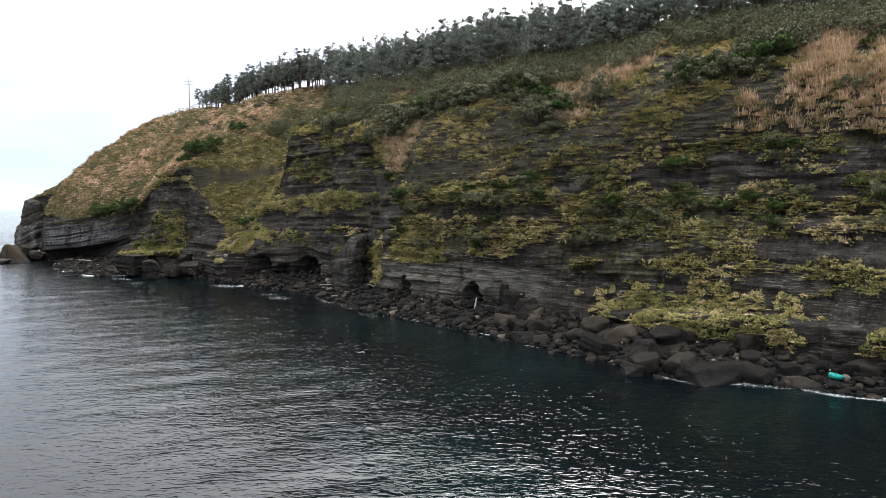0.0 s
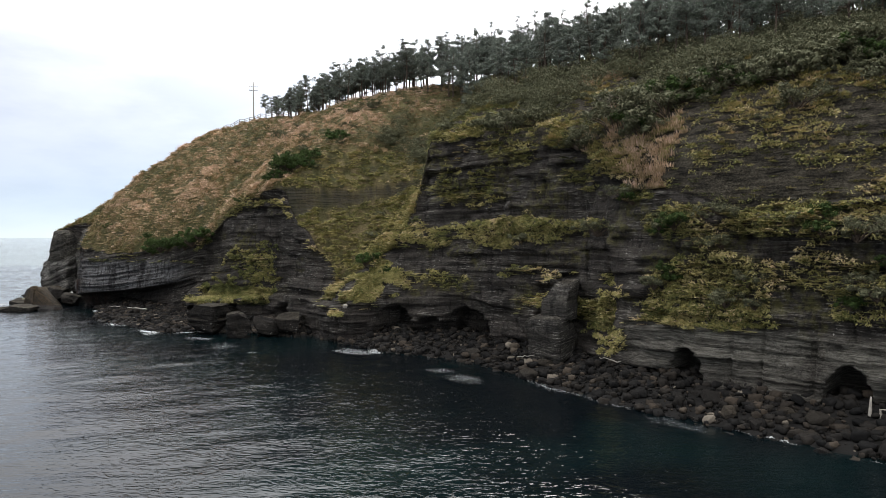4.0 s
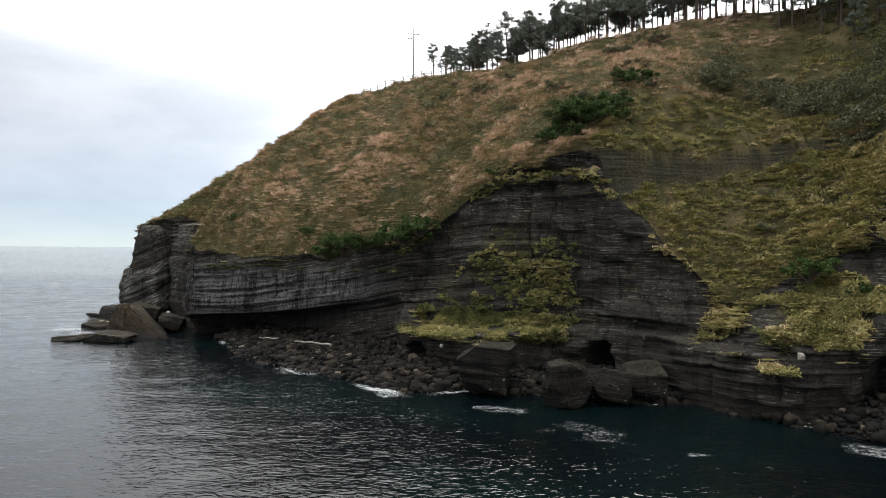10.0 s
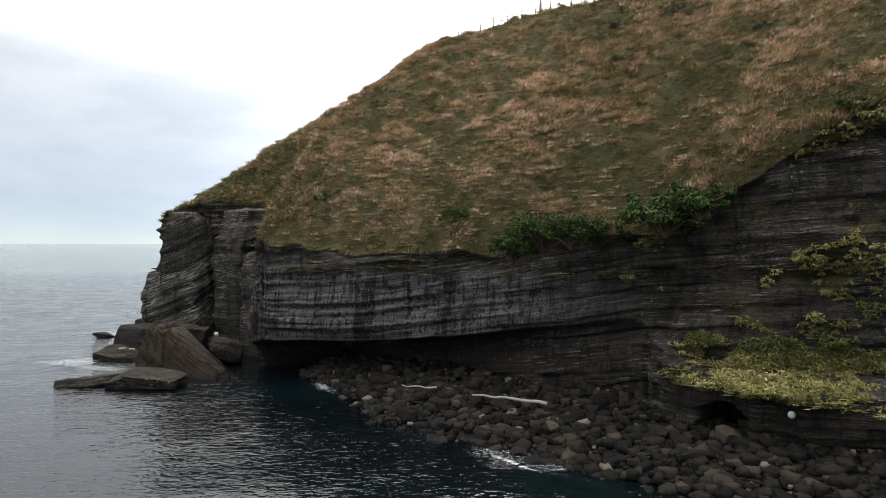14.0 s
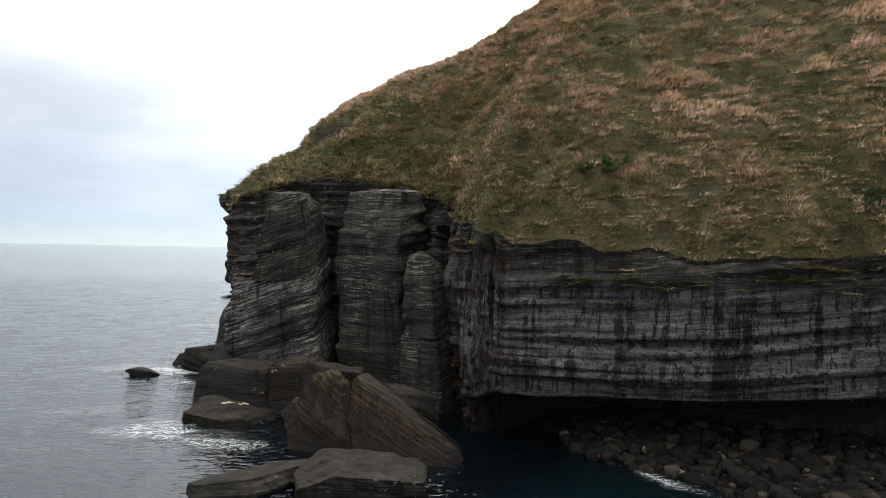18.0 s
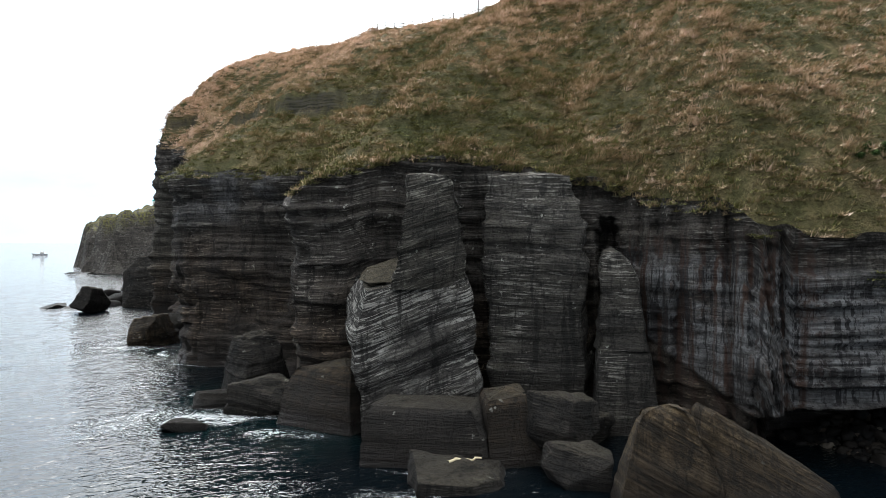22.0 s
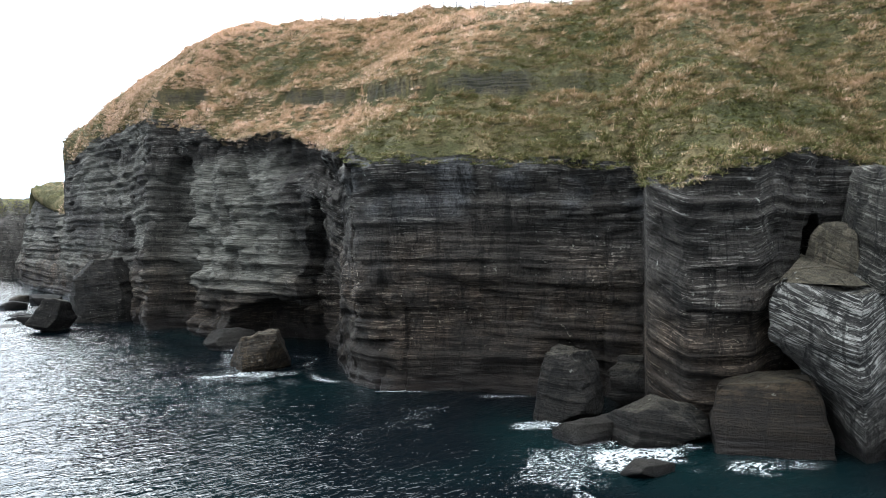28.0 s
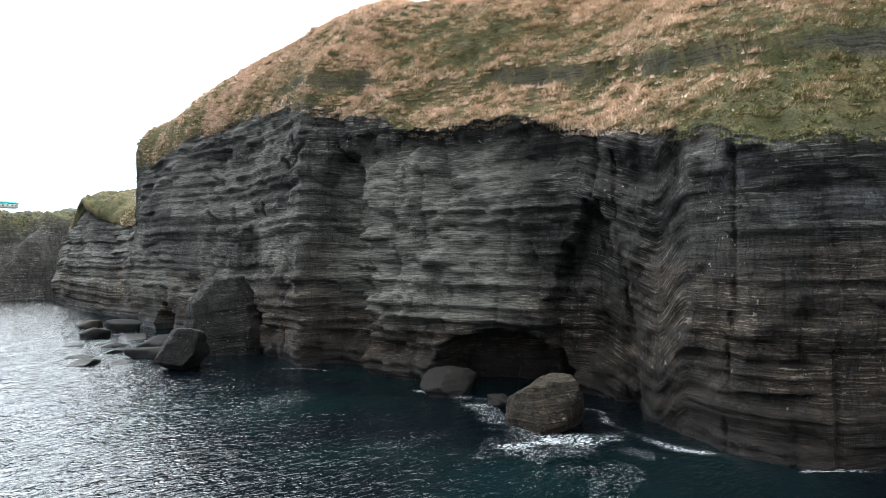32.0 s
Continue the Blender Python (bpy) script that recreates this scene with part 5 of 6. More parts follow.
def tussocks(p, tint, tall, seed, count=5, size=0.38, vary=0.16):
    """Each point becomes a tussock: several tufts of one tint, with a lower rim."""
    r = np.random.RandomState(seed)
    k = len(p)
    off = r.normal(size=(k, count, 3)) * (size, size, 0.04) * 0.6
    off[:, 0] = 0
    each = np.repeat((tint + r.normal(size=k) * vary)[:, None], count, 1)
    high = np.repeat((tall * r.uniform(0.6, 1.4, k))[:, None], count, 1) * np.exp(-1.2 * np.hypot(off[..., 0], off[..., 1]))
    return (p[:, None] + off).reshape(-1, 3), each.ravel(), high.ravel()


def tufts(name, label, pts, tint, length, material, seed, tall=1.0, blades=9, wind=(0.5, -0.35), spread=0.34, width=0.035, lean_to=(0.1, 0.7), rise=1.0):
    """Grass tufts: fine blades fanned out from each point, leaning with the wind."""
    rng = np.random.RandomState(seed)
    k = len(pts)
    gust = 1 + 0.6 * vnoise(pts[:, 0] / 5, pts[:, 1] / 5, 0, seed + 40)
    L = (length * rng.uniform(0.6, 1.3, (k, 1)) * np.reshape(tall, (-1, 1))) * rng.uniform(0.6, 1.1, (k, blades))
    ang = rng.uniform(0, 2 * np.pi, (k, blades))
    lean = rng.uniform(*lean_to, (k, blades))
    base = pts[:, None, :] + np.stack([np.cos(ang), np.sin(ang), 0 * ang], -1) * spread * rng.rand(k, blades, 1)
    wx, wy = wind[0] * gust[:, None], wind[1] * gust[:, None]
    tip = base + np.stack([L * (lean * np.cos(ang) + wx), L * (lean * np.sin(ang) + wy), rise * L * (1.0 - 0.5 * lean)], -1)
    w = width * rng.uniform(0.7, 1.7, (k, blades))
    side = np.stack([-np.sin(ang), np.cos(ang), 0.3 * np.cos(3 * ang)], -1) * w[..., None]
    v = np.stack([base - side, base + side, tip], 2).reshape(-1, 3)
    f = np.arange(k * blades * 3).reshape(-1, 3)
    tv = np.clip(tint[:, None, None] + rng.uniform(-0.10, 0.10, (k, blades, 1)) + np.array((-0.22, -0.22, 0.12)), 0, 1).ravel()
    return tagged(new(name, tri_mesh(name, v, f, material, dict(tint=tv))), label, "grass", kind="stuff")


rng = np.random.RandomState(4)
fine = (cols > near_s(a=-50)) & (cols < near_s(y=335))
cell = rng.rand(*X.shape)
hillrow = (row >= R1 + 1) & (row < R1 + R2 + 3)
A_COL = A_OF
brinkrow = (row >= R1 - 3) & (row <= R1) & (on_a < 0.5)
straw_zone = fine[:, None] & (hillrow | brinkrow) & ((A_COL > 62) | (on_a < 0.5))
BOWL = on_a * smooth(53, 55, A_OF) * smooth(78, 75, A_OF) * smooth(29, 26, Z) * hill
straw_mask = straw_zone & (BOWL < 0.5) & (cell < (0.24 + 0.20 * smooth(-0.5, 0.5, TUSS)) * (1 - 0.97 * smooth(0.3, 0.8, bare)))
green_zone = fine[:, None] & hillrow & (A_COL <= 64) & (on_a > 0.5)
GCL = fbm(X / 3.0, Y / 3.0, Z / 2.0, 309, 3)
green_mask = green_zone & (cell < 0.06 + 0.13 * smooth(-0.1, 0.3, GCL))


bowl_mask = fine[:, None] & hillrow & (BOWL > 0.3) & (cell < (0.10 + 0.20 * smooth(-0.5, 0.4, TUSS)) * (1 - 0.97 * smooth(0.25, 0.7, bare)))
PAMPAS = fbm(X / 8, Y / 8, 0, 312, 3)
pampas_mask = fine[:, None] & hillrow & (on_a > 0.5) & (A_COL < 60) & (cell < 0.20 * smooth(0.30, 0.5, PAMPAS))


def spots(mask, jitter=0.2):
    p = np.stack([X[mask], Y[mask], Z[mask]], -1)
    return p + rng.uniform(-jitter, jitter, p.shape) * (1, 1, 0.1)


def patch_tint(p, seed, lo=0.25, hi=0.75):
    n = fbm(p[:, 0] / 9, p[:, 1] / 9, 0, seed, 3) * 0.38 + fbm(p[:, 0] / 1.7, p[:, 1] / 1.7, 0, seed + 9, 2) * 0.25
    return np.clip(0.5 * (lo + hi) + n * (hi - lo) * 1.3 + rng.uniform(-0.12, 0.12, len(p)), 0, 1)


p = spots(straw_mask)
edge_green = np.exp(-((row + 0 * X)[straw_mask] - R1) / 14.0)
tuss = TUSS[straw_mask]
zone = fbm(p[:, 0] / 11, p[:, 1] / 11, p[:, 2] / 8, 301, 3)
cape = smooth(-85, -98, p[:, 0]) * smooth(30, 22, p[:, 2]) * smooth(225, 210, p[:, 1])
beyond = smooth(208, 222, p[:, 1])
# beyond the cape: drier straw, with bright haze put into its tint
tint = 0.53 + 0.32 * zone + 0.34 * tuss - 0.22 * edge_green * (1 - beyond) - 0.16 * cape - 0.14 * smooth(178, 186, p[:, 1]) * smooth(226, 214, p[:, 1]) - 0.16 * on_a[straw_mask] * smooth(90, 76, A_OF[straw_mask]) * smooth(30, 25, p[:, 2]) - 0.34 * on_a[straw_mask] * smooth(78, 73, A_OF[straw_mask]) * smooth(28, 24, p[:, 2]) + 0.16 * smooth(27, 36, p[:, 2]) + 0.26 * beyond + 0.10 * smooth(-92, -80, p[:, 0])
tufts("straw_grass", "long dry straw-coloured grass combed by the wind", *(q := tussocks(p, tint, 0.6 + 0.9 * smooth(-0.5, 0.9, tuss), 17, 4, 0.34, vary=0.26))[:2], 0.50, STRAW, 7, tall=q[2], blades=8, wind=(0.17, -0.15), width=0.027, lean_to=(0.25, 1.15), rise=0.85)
p = spots(green_mask)
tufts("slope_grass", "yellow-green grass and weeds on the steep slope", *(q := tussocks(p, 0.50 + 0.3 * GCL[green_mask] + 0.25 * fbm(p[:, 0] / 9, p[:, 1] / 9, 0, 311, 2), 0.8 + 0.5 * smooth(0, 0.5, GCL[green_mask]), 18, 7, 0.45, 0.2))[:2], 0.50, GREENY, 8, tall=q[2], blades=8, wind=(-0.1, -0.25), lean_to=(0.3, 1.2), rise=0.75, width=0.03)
p = spots(bowl_mask)
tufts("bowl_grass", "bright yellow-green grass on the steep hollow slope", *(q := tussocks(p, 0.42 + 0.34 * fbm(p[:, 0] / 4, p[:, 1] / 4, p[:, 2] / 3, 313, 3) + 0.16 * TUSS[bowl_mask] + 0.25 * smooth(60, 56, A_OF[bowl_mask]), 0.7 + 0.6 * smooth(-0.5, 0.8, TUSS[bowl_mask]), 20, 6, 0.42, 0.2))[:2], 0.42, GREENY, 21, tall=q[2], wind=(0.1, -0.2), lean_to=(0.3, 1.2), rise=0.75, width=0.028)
p = spots(pampas_mask)
tufts("pampas_grass", "pale straw plumes between the scrub on the upper slope", *(q := tussocks(p, 0.70 + 0.2 * rng.rand(len(p)), 1.2 + 0 * p[:, 0], 22, 6, 0.5, 0.15))[:2], 0.85, STRAW, 23, tall=q[2], wind=(-0.2, -0.3))
# grass growing on ledges of the cliff
clump = fbm(X / 4.5, Y / 4.5, Z / 2.6, 61, 3) + 0.35 * vnoise(dip * 0.9, A_OF * 0.03, 0, 63)
band = vnoise(dip * 0.55, A_OF * 0.02, 0, 64)
veg_a = smooth(60, 46, A_OF) * smooth(6.0, 9.0, Z + 0.9 * smooth(-8, -20, A_OF) * 6)
ledges = [(78, 97, 3.6, 5.6), (55, 66, 4.6, 15.5), (20, 34, 5.0, 7.5), (8, 20, 6.0, 8.2), (-34, -20, 1.8, 5.0), (99, 134, 9.3, 9.9)]
veg = veg_a * smooth(0.0, 0.22, clump + 0.55 * band - 0.05 + 0.20 * smooth(5, -20, A_OF) - 0.45 * smooth(14, 24, A_OF))
lush = 0 * veg
for a0, a1, z0, z1 in ledges:
    lush = np.maximum(lush, 0.9 * smooth(a0 - 1.5, a0 + 1.5, A_OF) * smooth(a1 + 1.5, a1 - 1.5, A_OF) * smooth(z0 - 0.4, z0 + 0.3, Z) * smooth(z1 + 0.6, z1 - 0.4, Z) * smooth(-0.5, 0.0, clump))
veg = np.maximum(veg, lush)
veg = np.maximum(veg, 1.0 * smooth(76, 79, A_OF) * smooth(94, 90, A_OF) * smooth(5, 6, Z) * smooth(12.5, 9.5, Z) * smooth(-0.25, 0.15, clump))
brink = 0.75 * smooth(R1 - 16, R1 - 1, row + 7 * clump)
veg = np.maximum(veg, brink * smooth(-0.2, 0.3, clump)) * on_a * is_cliff * fine[:, None]
cliff_mask = rng.rand(*X.shape) < veg * (0.12 + 0.26 * lush * smooth(90, 80, np.abs(A_OF - 60) + 45))
p = spots(cliff_mask, 0.15)
back = np.repeat(DIR[:, None, :], X.shape[1], 1)[cliff_mask]
p[:, :2] -= back * 0.1
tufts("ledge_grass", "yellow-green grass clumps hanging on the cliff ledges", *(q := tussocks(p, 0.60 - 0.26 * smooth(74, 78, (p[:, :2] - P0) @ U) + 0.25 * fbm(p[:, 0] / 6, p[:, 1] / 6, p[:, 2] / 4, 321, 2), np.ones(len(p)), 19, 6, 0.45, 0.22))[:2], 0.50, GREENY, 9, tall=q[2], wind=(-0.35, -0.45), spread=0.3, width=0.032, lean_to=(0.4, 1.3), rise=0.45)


def leaf_cloud(rng, centres, radii, per, leaf, flat=1.0, droop=0.0):
    """Leaf cards scattered in clumps, denser on the outside."""
    vs = []
    for c, r in zip(centres, radii):
        d = rng.normal(size=(per, 3))
        d /= np.linalg.norm(d, axis=1, keepdims=True)
        rad = r * rng.uniform(0.45, 1.08, (per, 1))
        q = np.asarray(c) + d * rad * (1, 1, flat)
        a = rng.normal(size=(per, 3))
        b = np.cross(a, d)
        a /= np.linalg.norm(a, axis=1, keepdims=True)
        b /= np.maximum(np.linalg.norm(b, axis=1, keepdims=True), 1e-6)
        s = leaf * rng.uniform(0.6, 1.4, (per, 1))
        vs.append(np.stack([q - a * s, q + b * s * 0.6, q + a * s + (0, 0, -droop), q - b * s * 0.6], 1))
    v = np.concatenate(vs).reshape(-1, 3)
    i = (np.arange(len(v) // 4) * 4)[:, None]
    return v, np.concatenate([i + (0, 1, 2), i + (0, 2, 3)], 1).reshape(-1, 3)


def mounds(name, label, pts, radius, tint, material, seed, per=34, leaf=0.10, flat=0.75):
    """Rounded low plants too many to count: leafy clumps, each of one tint, paler at the tips; darker undersides are
    shading put into the tint.
    """
    r = np.random.RandomState(seed)
    k = len(pts)
    d = r.normal(size=(k, per, 3))
    d[..., 2] = np.abs(d[..., 2]) * 1.2 - 0.25
    d /= np.linalg.norm(d, axis=-1, keepdims=True)
    out = radius[:, None, None] * r.uniform(0.55, 1.08, (k, per, 1))
    c = pts[:, None] + d * out * (1, 1, flat)
    a = d * 0.7 + r.normal(size=(k, per, 3)) * 0.55 + (0, 0, -0.25)
    a /= np.linalg.norm(a, axis=-1, keepdims=True)
    b = np.cross(a, r.normal(size=(k, per, 3)))
    b /= np.maximum(np.linalg.norm(b, axis=-1, keepdims=True), 1e-6)
    sz = leaf * r.uniform(0.6, 1.5, (k, per, 1))
    v = np.stack([c - a * sz, c + b * sz * 0.35, c + a * sz * 1.3, c - b * sz * 0.35], 2).reshape(-1, 3)
    i = (np.arange(k * per) * 4)[:, None]
    f = np.concatenate([i + (0, 1, 2), i + (0, 2, 3)], 1).reshape(-1, 3)
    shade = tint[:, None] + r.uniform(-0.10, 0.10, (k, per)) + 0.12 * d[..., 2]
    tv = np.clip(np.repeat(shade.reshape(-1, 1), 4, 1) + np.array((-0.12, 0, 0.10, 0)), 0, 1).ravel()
    return tagged(new(name, tri_mesh(name, v, f, material, dict(tint=tv))), label, "plants", kind="stuff")


rng = np.random.RandomState(9)
ledge_spots = np.argwhere((veg > 0.45) & (A_OF < 100))
pick = ledge_spots[rng.permutation(len(ledge_spots))[:5200]]
p = np.stack([X[pick[:, 0], pick[:, 1]], Y[pick[:, 0], pick[:, 1]], Z[pick[:, 0], pick[:, 1]]], -1)
p[:, :2] -= DIR[pick[:, 0]] * 0.12
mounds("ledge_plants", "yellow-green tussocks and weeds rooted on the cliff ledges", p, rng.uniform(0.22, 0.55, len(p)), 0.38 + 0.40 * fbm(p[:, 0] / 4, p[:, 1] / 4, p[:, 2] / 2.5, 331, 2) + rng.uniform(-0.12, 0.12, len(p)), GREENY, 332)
LUSH = [(77, 97, 3.7, 6.4, 0.26, 800, 0.40), (77, 92, 4.5, 13.0, 0.27, 300, 0.36), (53, 63, 4.2, 11.4, 0.42, 800, 0.45), (24, 54, 12.8, 15.8, 0.44, 520, 0.55), (3, 27, 6.4, 9.2, 0.40, 330, 0.5), (-42, -14, 1.6, 6.4, 0.44, 420, 0.46), (18.5, 25.5, 1.8, 5.4, 0.46, 140, 0.45)]
lp, lr, lt = [], [], []
for a0, a1, z0, z1, tone_at, count, big in LUSH:
    grow = np.argwhere((on_a > 0.5) & (is_cliff * np.ones_like(X) > 0.5) & (((A_OF - 0.5 * (a0 + a1)) / (0.5 * (a1 - a0))) ** 2 + ((Z - 0.5 * (z0 + z1)) / (0.5 * (z1 - z0))) ** 2 < 0.75 + 0.9 * clump + 0.5 * fbm(X / 1.6, Y / 1.6, Z / 1.2, 339, 2)))
    grow = grow[rng.permutation(len(grow))[:count]]
    q = np.stack([X[grow[:, 0], grow[:, 1]], Y[grow[:, 0], grow[:, 1]], Z[grow[:, 0], grow[:, 1]]], -1)
    q[:, :2] -= DIR[grow[:, 0]] * 0.1
    lp.append(q)
    lr.append(big * rng.uniform(0.45, 1.1, len(q)))
    lt.append(tone_at + 0.34 * fbm(q[:, 0] / 3, q[:, 1] / 3, q[:, 2] / 2, 340, 2) + rng.uniform(-0.1, 0.1, len(q)))
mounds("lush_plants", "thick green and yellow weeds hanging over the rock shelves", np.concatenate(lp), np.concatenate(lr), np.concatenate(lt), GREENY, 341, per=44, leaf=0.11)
slope_spots = np.argwhere(green_zone & (GCL > -0.35) & (bare < 0.4) & (rng.rand(*X.shape) < 0.06 + 0.12 * smooth(-0.3, 0.4, GCL)))
pick = slope_spots[rng.permutation(len(slope_spots))[:8200]]
p = np.stack([X[pick[:, 0], pick[:, 1]], Y[pick[:, 0], pick[:, 1]], Z[pick[:, 0], pick[:, 1]]], -1)
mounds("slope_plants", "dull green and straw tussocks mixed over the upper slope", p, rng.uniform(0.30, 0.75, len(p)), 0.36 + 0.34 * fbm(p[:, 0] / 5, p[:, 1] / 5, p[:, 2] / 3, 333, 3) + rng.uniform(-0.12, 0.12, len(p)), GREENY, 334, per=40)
bowl_spots = np.argwhere(bowl_mask)
pick = bowl_spots[rng.permutation(len(bowl_spots))[:1800]]
p = np.stack([X[pick[:, 0], pick[:, 1]], Y[pick[:, 0], pick[:, 1]], Z[pick[:, 0], pick[:, 1]]], -1)
mounds("bowl_plants", "yellow-green weeds and tussocks in the grassy hollow", p, rng.uniform(0.2, 0.5, len(p)), 0.42 + 0.34 * fbm(p[:, 0] / 3, p[:, 1] / 3, p[:, 2] / 3, 335, 3) + rng.uniform(-0.12, 0.12, len(p)), GREENY, 336)
hill_spots = np.argwhere(straw_mask & (TUSS > 0.1))
pick = hill_spots[rng.permutation(len(hill_spots))[:9000]]
p = np.stack([X[pick[:, 0], pick[:, 1]], Y[pick[:, 0], pick[:, 1]], Z[pick[:, 0], pick[:, 1]]], -1)
mounds("hill_plants", "low olive weeds scattered through the dry grass", p, rng.uniform(0.18, 0.5, len(p)), 0.30 + 0.30 * fbm(p[:, 0] / 6, p[:, 1] / 6, p[:, 2] / 4, 337, 3) + rng.uniform(-0.12, 0.2, len(p)), STRAW, 338, per=26, leaf=0.09)


def tube(points, radii, sides=6):
    """A tapered limb along points."""
    v, f = [], []
    for k, (p, r) in enumerate(zip(points, radii)):
        p = np.asarray(p, float)
        d = np.asarray(points[min(k + 1, len(points) - 1)], float) - np.asarray(points[max(k - 1, 0)], float)
        d /= max(np.linalg.norm(d), 1e-9)
        u = np.cross(d, (0.3, 0.9, 0.1))
        u /= np.linalg.norm(u)
        w = np.cross(d, u)
        for s in range(sides):
            t = 2 * math.pi * s / sides
            v.append(p + r * (math.cos(t) * u + math.sin(t) * w))
        if k:
            for s in range(sides):
                a, b = (k - 1) * sides + s, (k - 1) * sides + (s + 1) % sides
                f += [(a, b, b + sides), (a, b + sides, a + sides)]
    v.append(np.asarray(points[-1], float))
    top = len(v) - 1
    for s in range(sides):
        f.append(((len(points) - 1) * sides + s, (len(points) - 1) * sides + (s + 1) % sides, top))
    return np.array(v), np.array(f)


def join_geo(*geos):
    vs, fs, k = [], [], 0
    for v, f in geos:
        vs.append(v)
        fs.append(np.asarray(f) + k)
        k += len(v)
    return np.concatenate(vs), np.concatenate(fs)


def pine(seed, height):
    """A coastal pine: slender bare trunk, limbs, and an uneven crown of needle clumps."""
    r = np.random.RandomState(seed)
    lean = r.uniform(-0.6, 0.6, 2)
    pts = [(lean[0] * t ** 2 + 0.12 * math.sin(5 * t + seed), lean[1] * t ** 2, height * t) for t in np.linspace(0, 0.95, 9)]
    trunk = [tube(pts, np.linspace(0.13, 0.03, 9) * height / 7, 7)]
    cent, rad = [], []
    for k in range(34):
        t = r.uniform(0.42, 0.98)
        b = np.array(pts[int(t * 8.4)])
        ang = r.uniform(0, 2 * math.pi)
        out = height * r.uniform(0.08, 0.27) * (1.15 - t) ** 0.5
        e = b + (math.cos(ang) * out, math.sin(ang) * out, height * r.uniform(0.0, 0.08))
        trunk.append(tube([b, (b + e) / 2 + (0, 0, -0.05), e], (0.045, 0.03, 0.012), 4))
        cent.append(e)
        rad.append(height * r.uniform(0.05, 0.10))
    cent.append(np.array(pts[-1]) + (0, 0, 0.1))
    rad.append(height * 0.05)
    tree = tagged(new("pine_tree"), "dark green coastal pine with a bare trunk on the ridge", "tree", "pines on the ridge")
    part("trunk", tri_mesh("trunk", *join_geo(*trunk), BARK, smooth_on=True), tree)
    part("crown", tri_mesh("crown", *leaf_cloud(r, cent, rad, 120, 0.085, 0.6), NEEDLE), tree)
    return tree


def bush(seed, size, material, label, squash=1.0, leaf=0.075, per=110, clumps=20):
    r = np.random.RandomState(seed)
    cent = [(r.normal() * size * 0.45, r.normal() * size * 0.45, size * (0.18 + 0.5 * r.rand() * squash)) for _ in range(clumps)]
    rad = [size * r.uniform(0.14, 0.30) for _ in cent]
    stems = [tube([(0, 0, -0.3), (c[0] * 0.5, c[1] * 0.5, c[2] * 0.6), c], (0.05, 0.035, 0.012), 4) for c in cent]
    ob = tagged(new("bush"), label, "bush", "bushes on the slope")
    part("trunk", tri_mesh("trunk", *join_geo(*stems), BARK), ob)
    part("crown", tri_mesh("crown", *leaf_cloud(r, cent, rad, per, leaf, 0.75), material), ob)
    return ob


PINES = [pine(500 + k, h) for k, h in enumerate((7.4, 8.4, 6.6, 9.2, 8.0, 6.2))]
rng = np.random.RandomState(77)


def plant(kinds, x, y, scale=1.0, sink=0.1, z=None):
    src = kinds[rng.randint(len(kinds))]
    m = pose(x, y, (ground_z(x, y) if z is None else z) - sink, 0, 0, rng.uniform(0, 360)) @ Matrix.Diagonal((scale, scale, scale * rng.uniform(0.9, 1.1), 1))
    ob = copy_thing(src, m)
    ob.matrix_basis = m
    return ob


for a in np.arange(118, 62, -1.55):  # open row along the crest
    for n0 in (33.0, 36.0, 39.0):
        x, y = on_shore(a + rng.uniform(-1, 1), n0 + (118 - a) * 0.06 + rng.uniform(-1.6, 1.6))
        plant(PINES, x, y, rng.uniform(0.82, 1.14) * min(1.0, 0.62 + 0.02 * (120 - a)))
wood_v, wood_f, k0 = [], [], 0
for a in np.arange(62, -44, -2.5):  # the wood: front rows tree by tree, the mass behind them joined
    front = np.interp(a, (-70, -18, 2, 18, 42, 62), (24, 22.5, 20.5, 22, 26.5, 32))
    for k in range(7):
        x, y = on_shore(a + rng.uniform(-1.3, 1.3), front + k * 3.2 + rng.uniform(-1.5, 1.5))
        if k < 4:
            plant(PINES, x, y, rng.uniform(0.85, 1.15))
            continue
        g, h = ground_z(x, y), rng.uniform(6, 8.2)
        cent = [(x + rng.normal() * 1.1 * (1.1 - t), y + rng.normal() * 1.1 * (1.1 - t), g + h * t) for t in rng.uniform(0.05, 1.0, 26)]
        v, f = leaf_cloud(rng, cent, [rng.uniform(0.5, 1.0) for _ in cent], 62, 0.14, 0.6)
        wood_v.append(v)
        wood_f.append(f + k0)
        k0 += len(v)
tagged(new("pine_wood", tri_mesh("pine_wood", np.concatenate(wood_v), np.concatenate(wood_f), NEEDLE)), "dense dark pine wood behind the first trees", "wood", kind="stuff")
GREEN_B = [bush(600 + k, s, LEAF, "dark green glossy shrub on the cliff edge", per=170, clumps=24, leaf=0.06) for k, s in enumerate((1.6, 1.3))]
SCRUB = [bush(620 + k, s, GREYLEAF, "dull grey-green scrub bush on the steep slope") for k, s in enumerate((1.5, 1.8, 1.2, 1.6))]
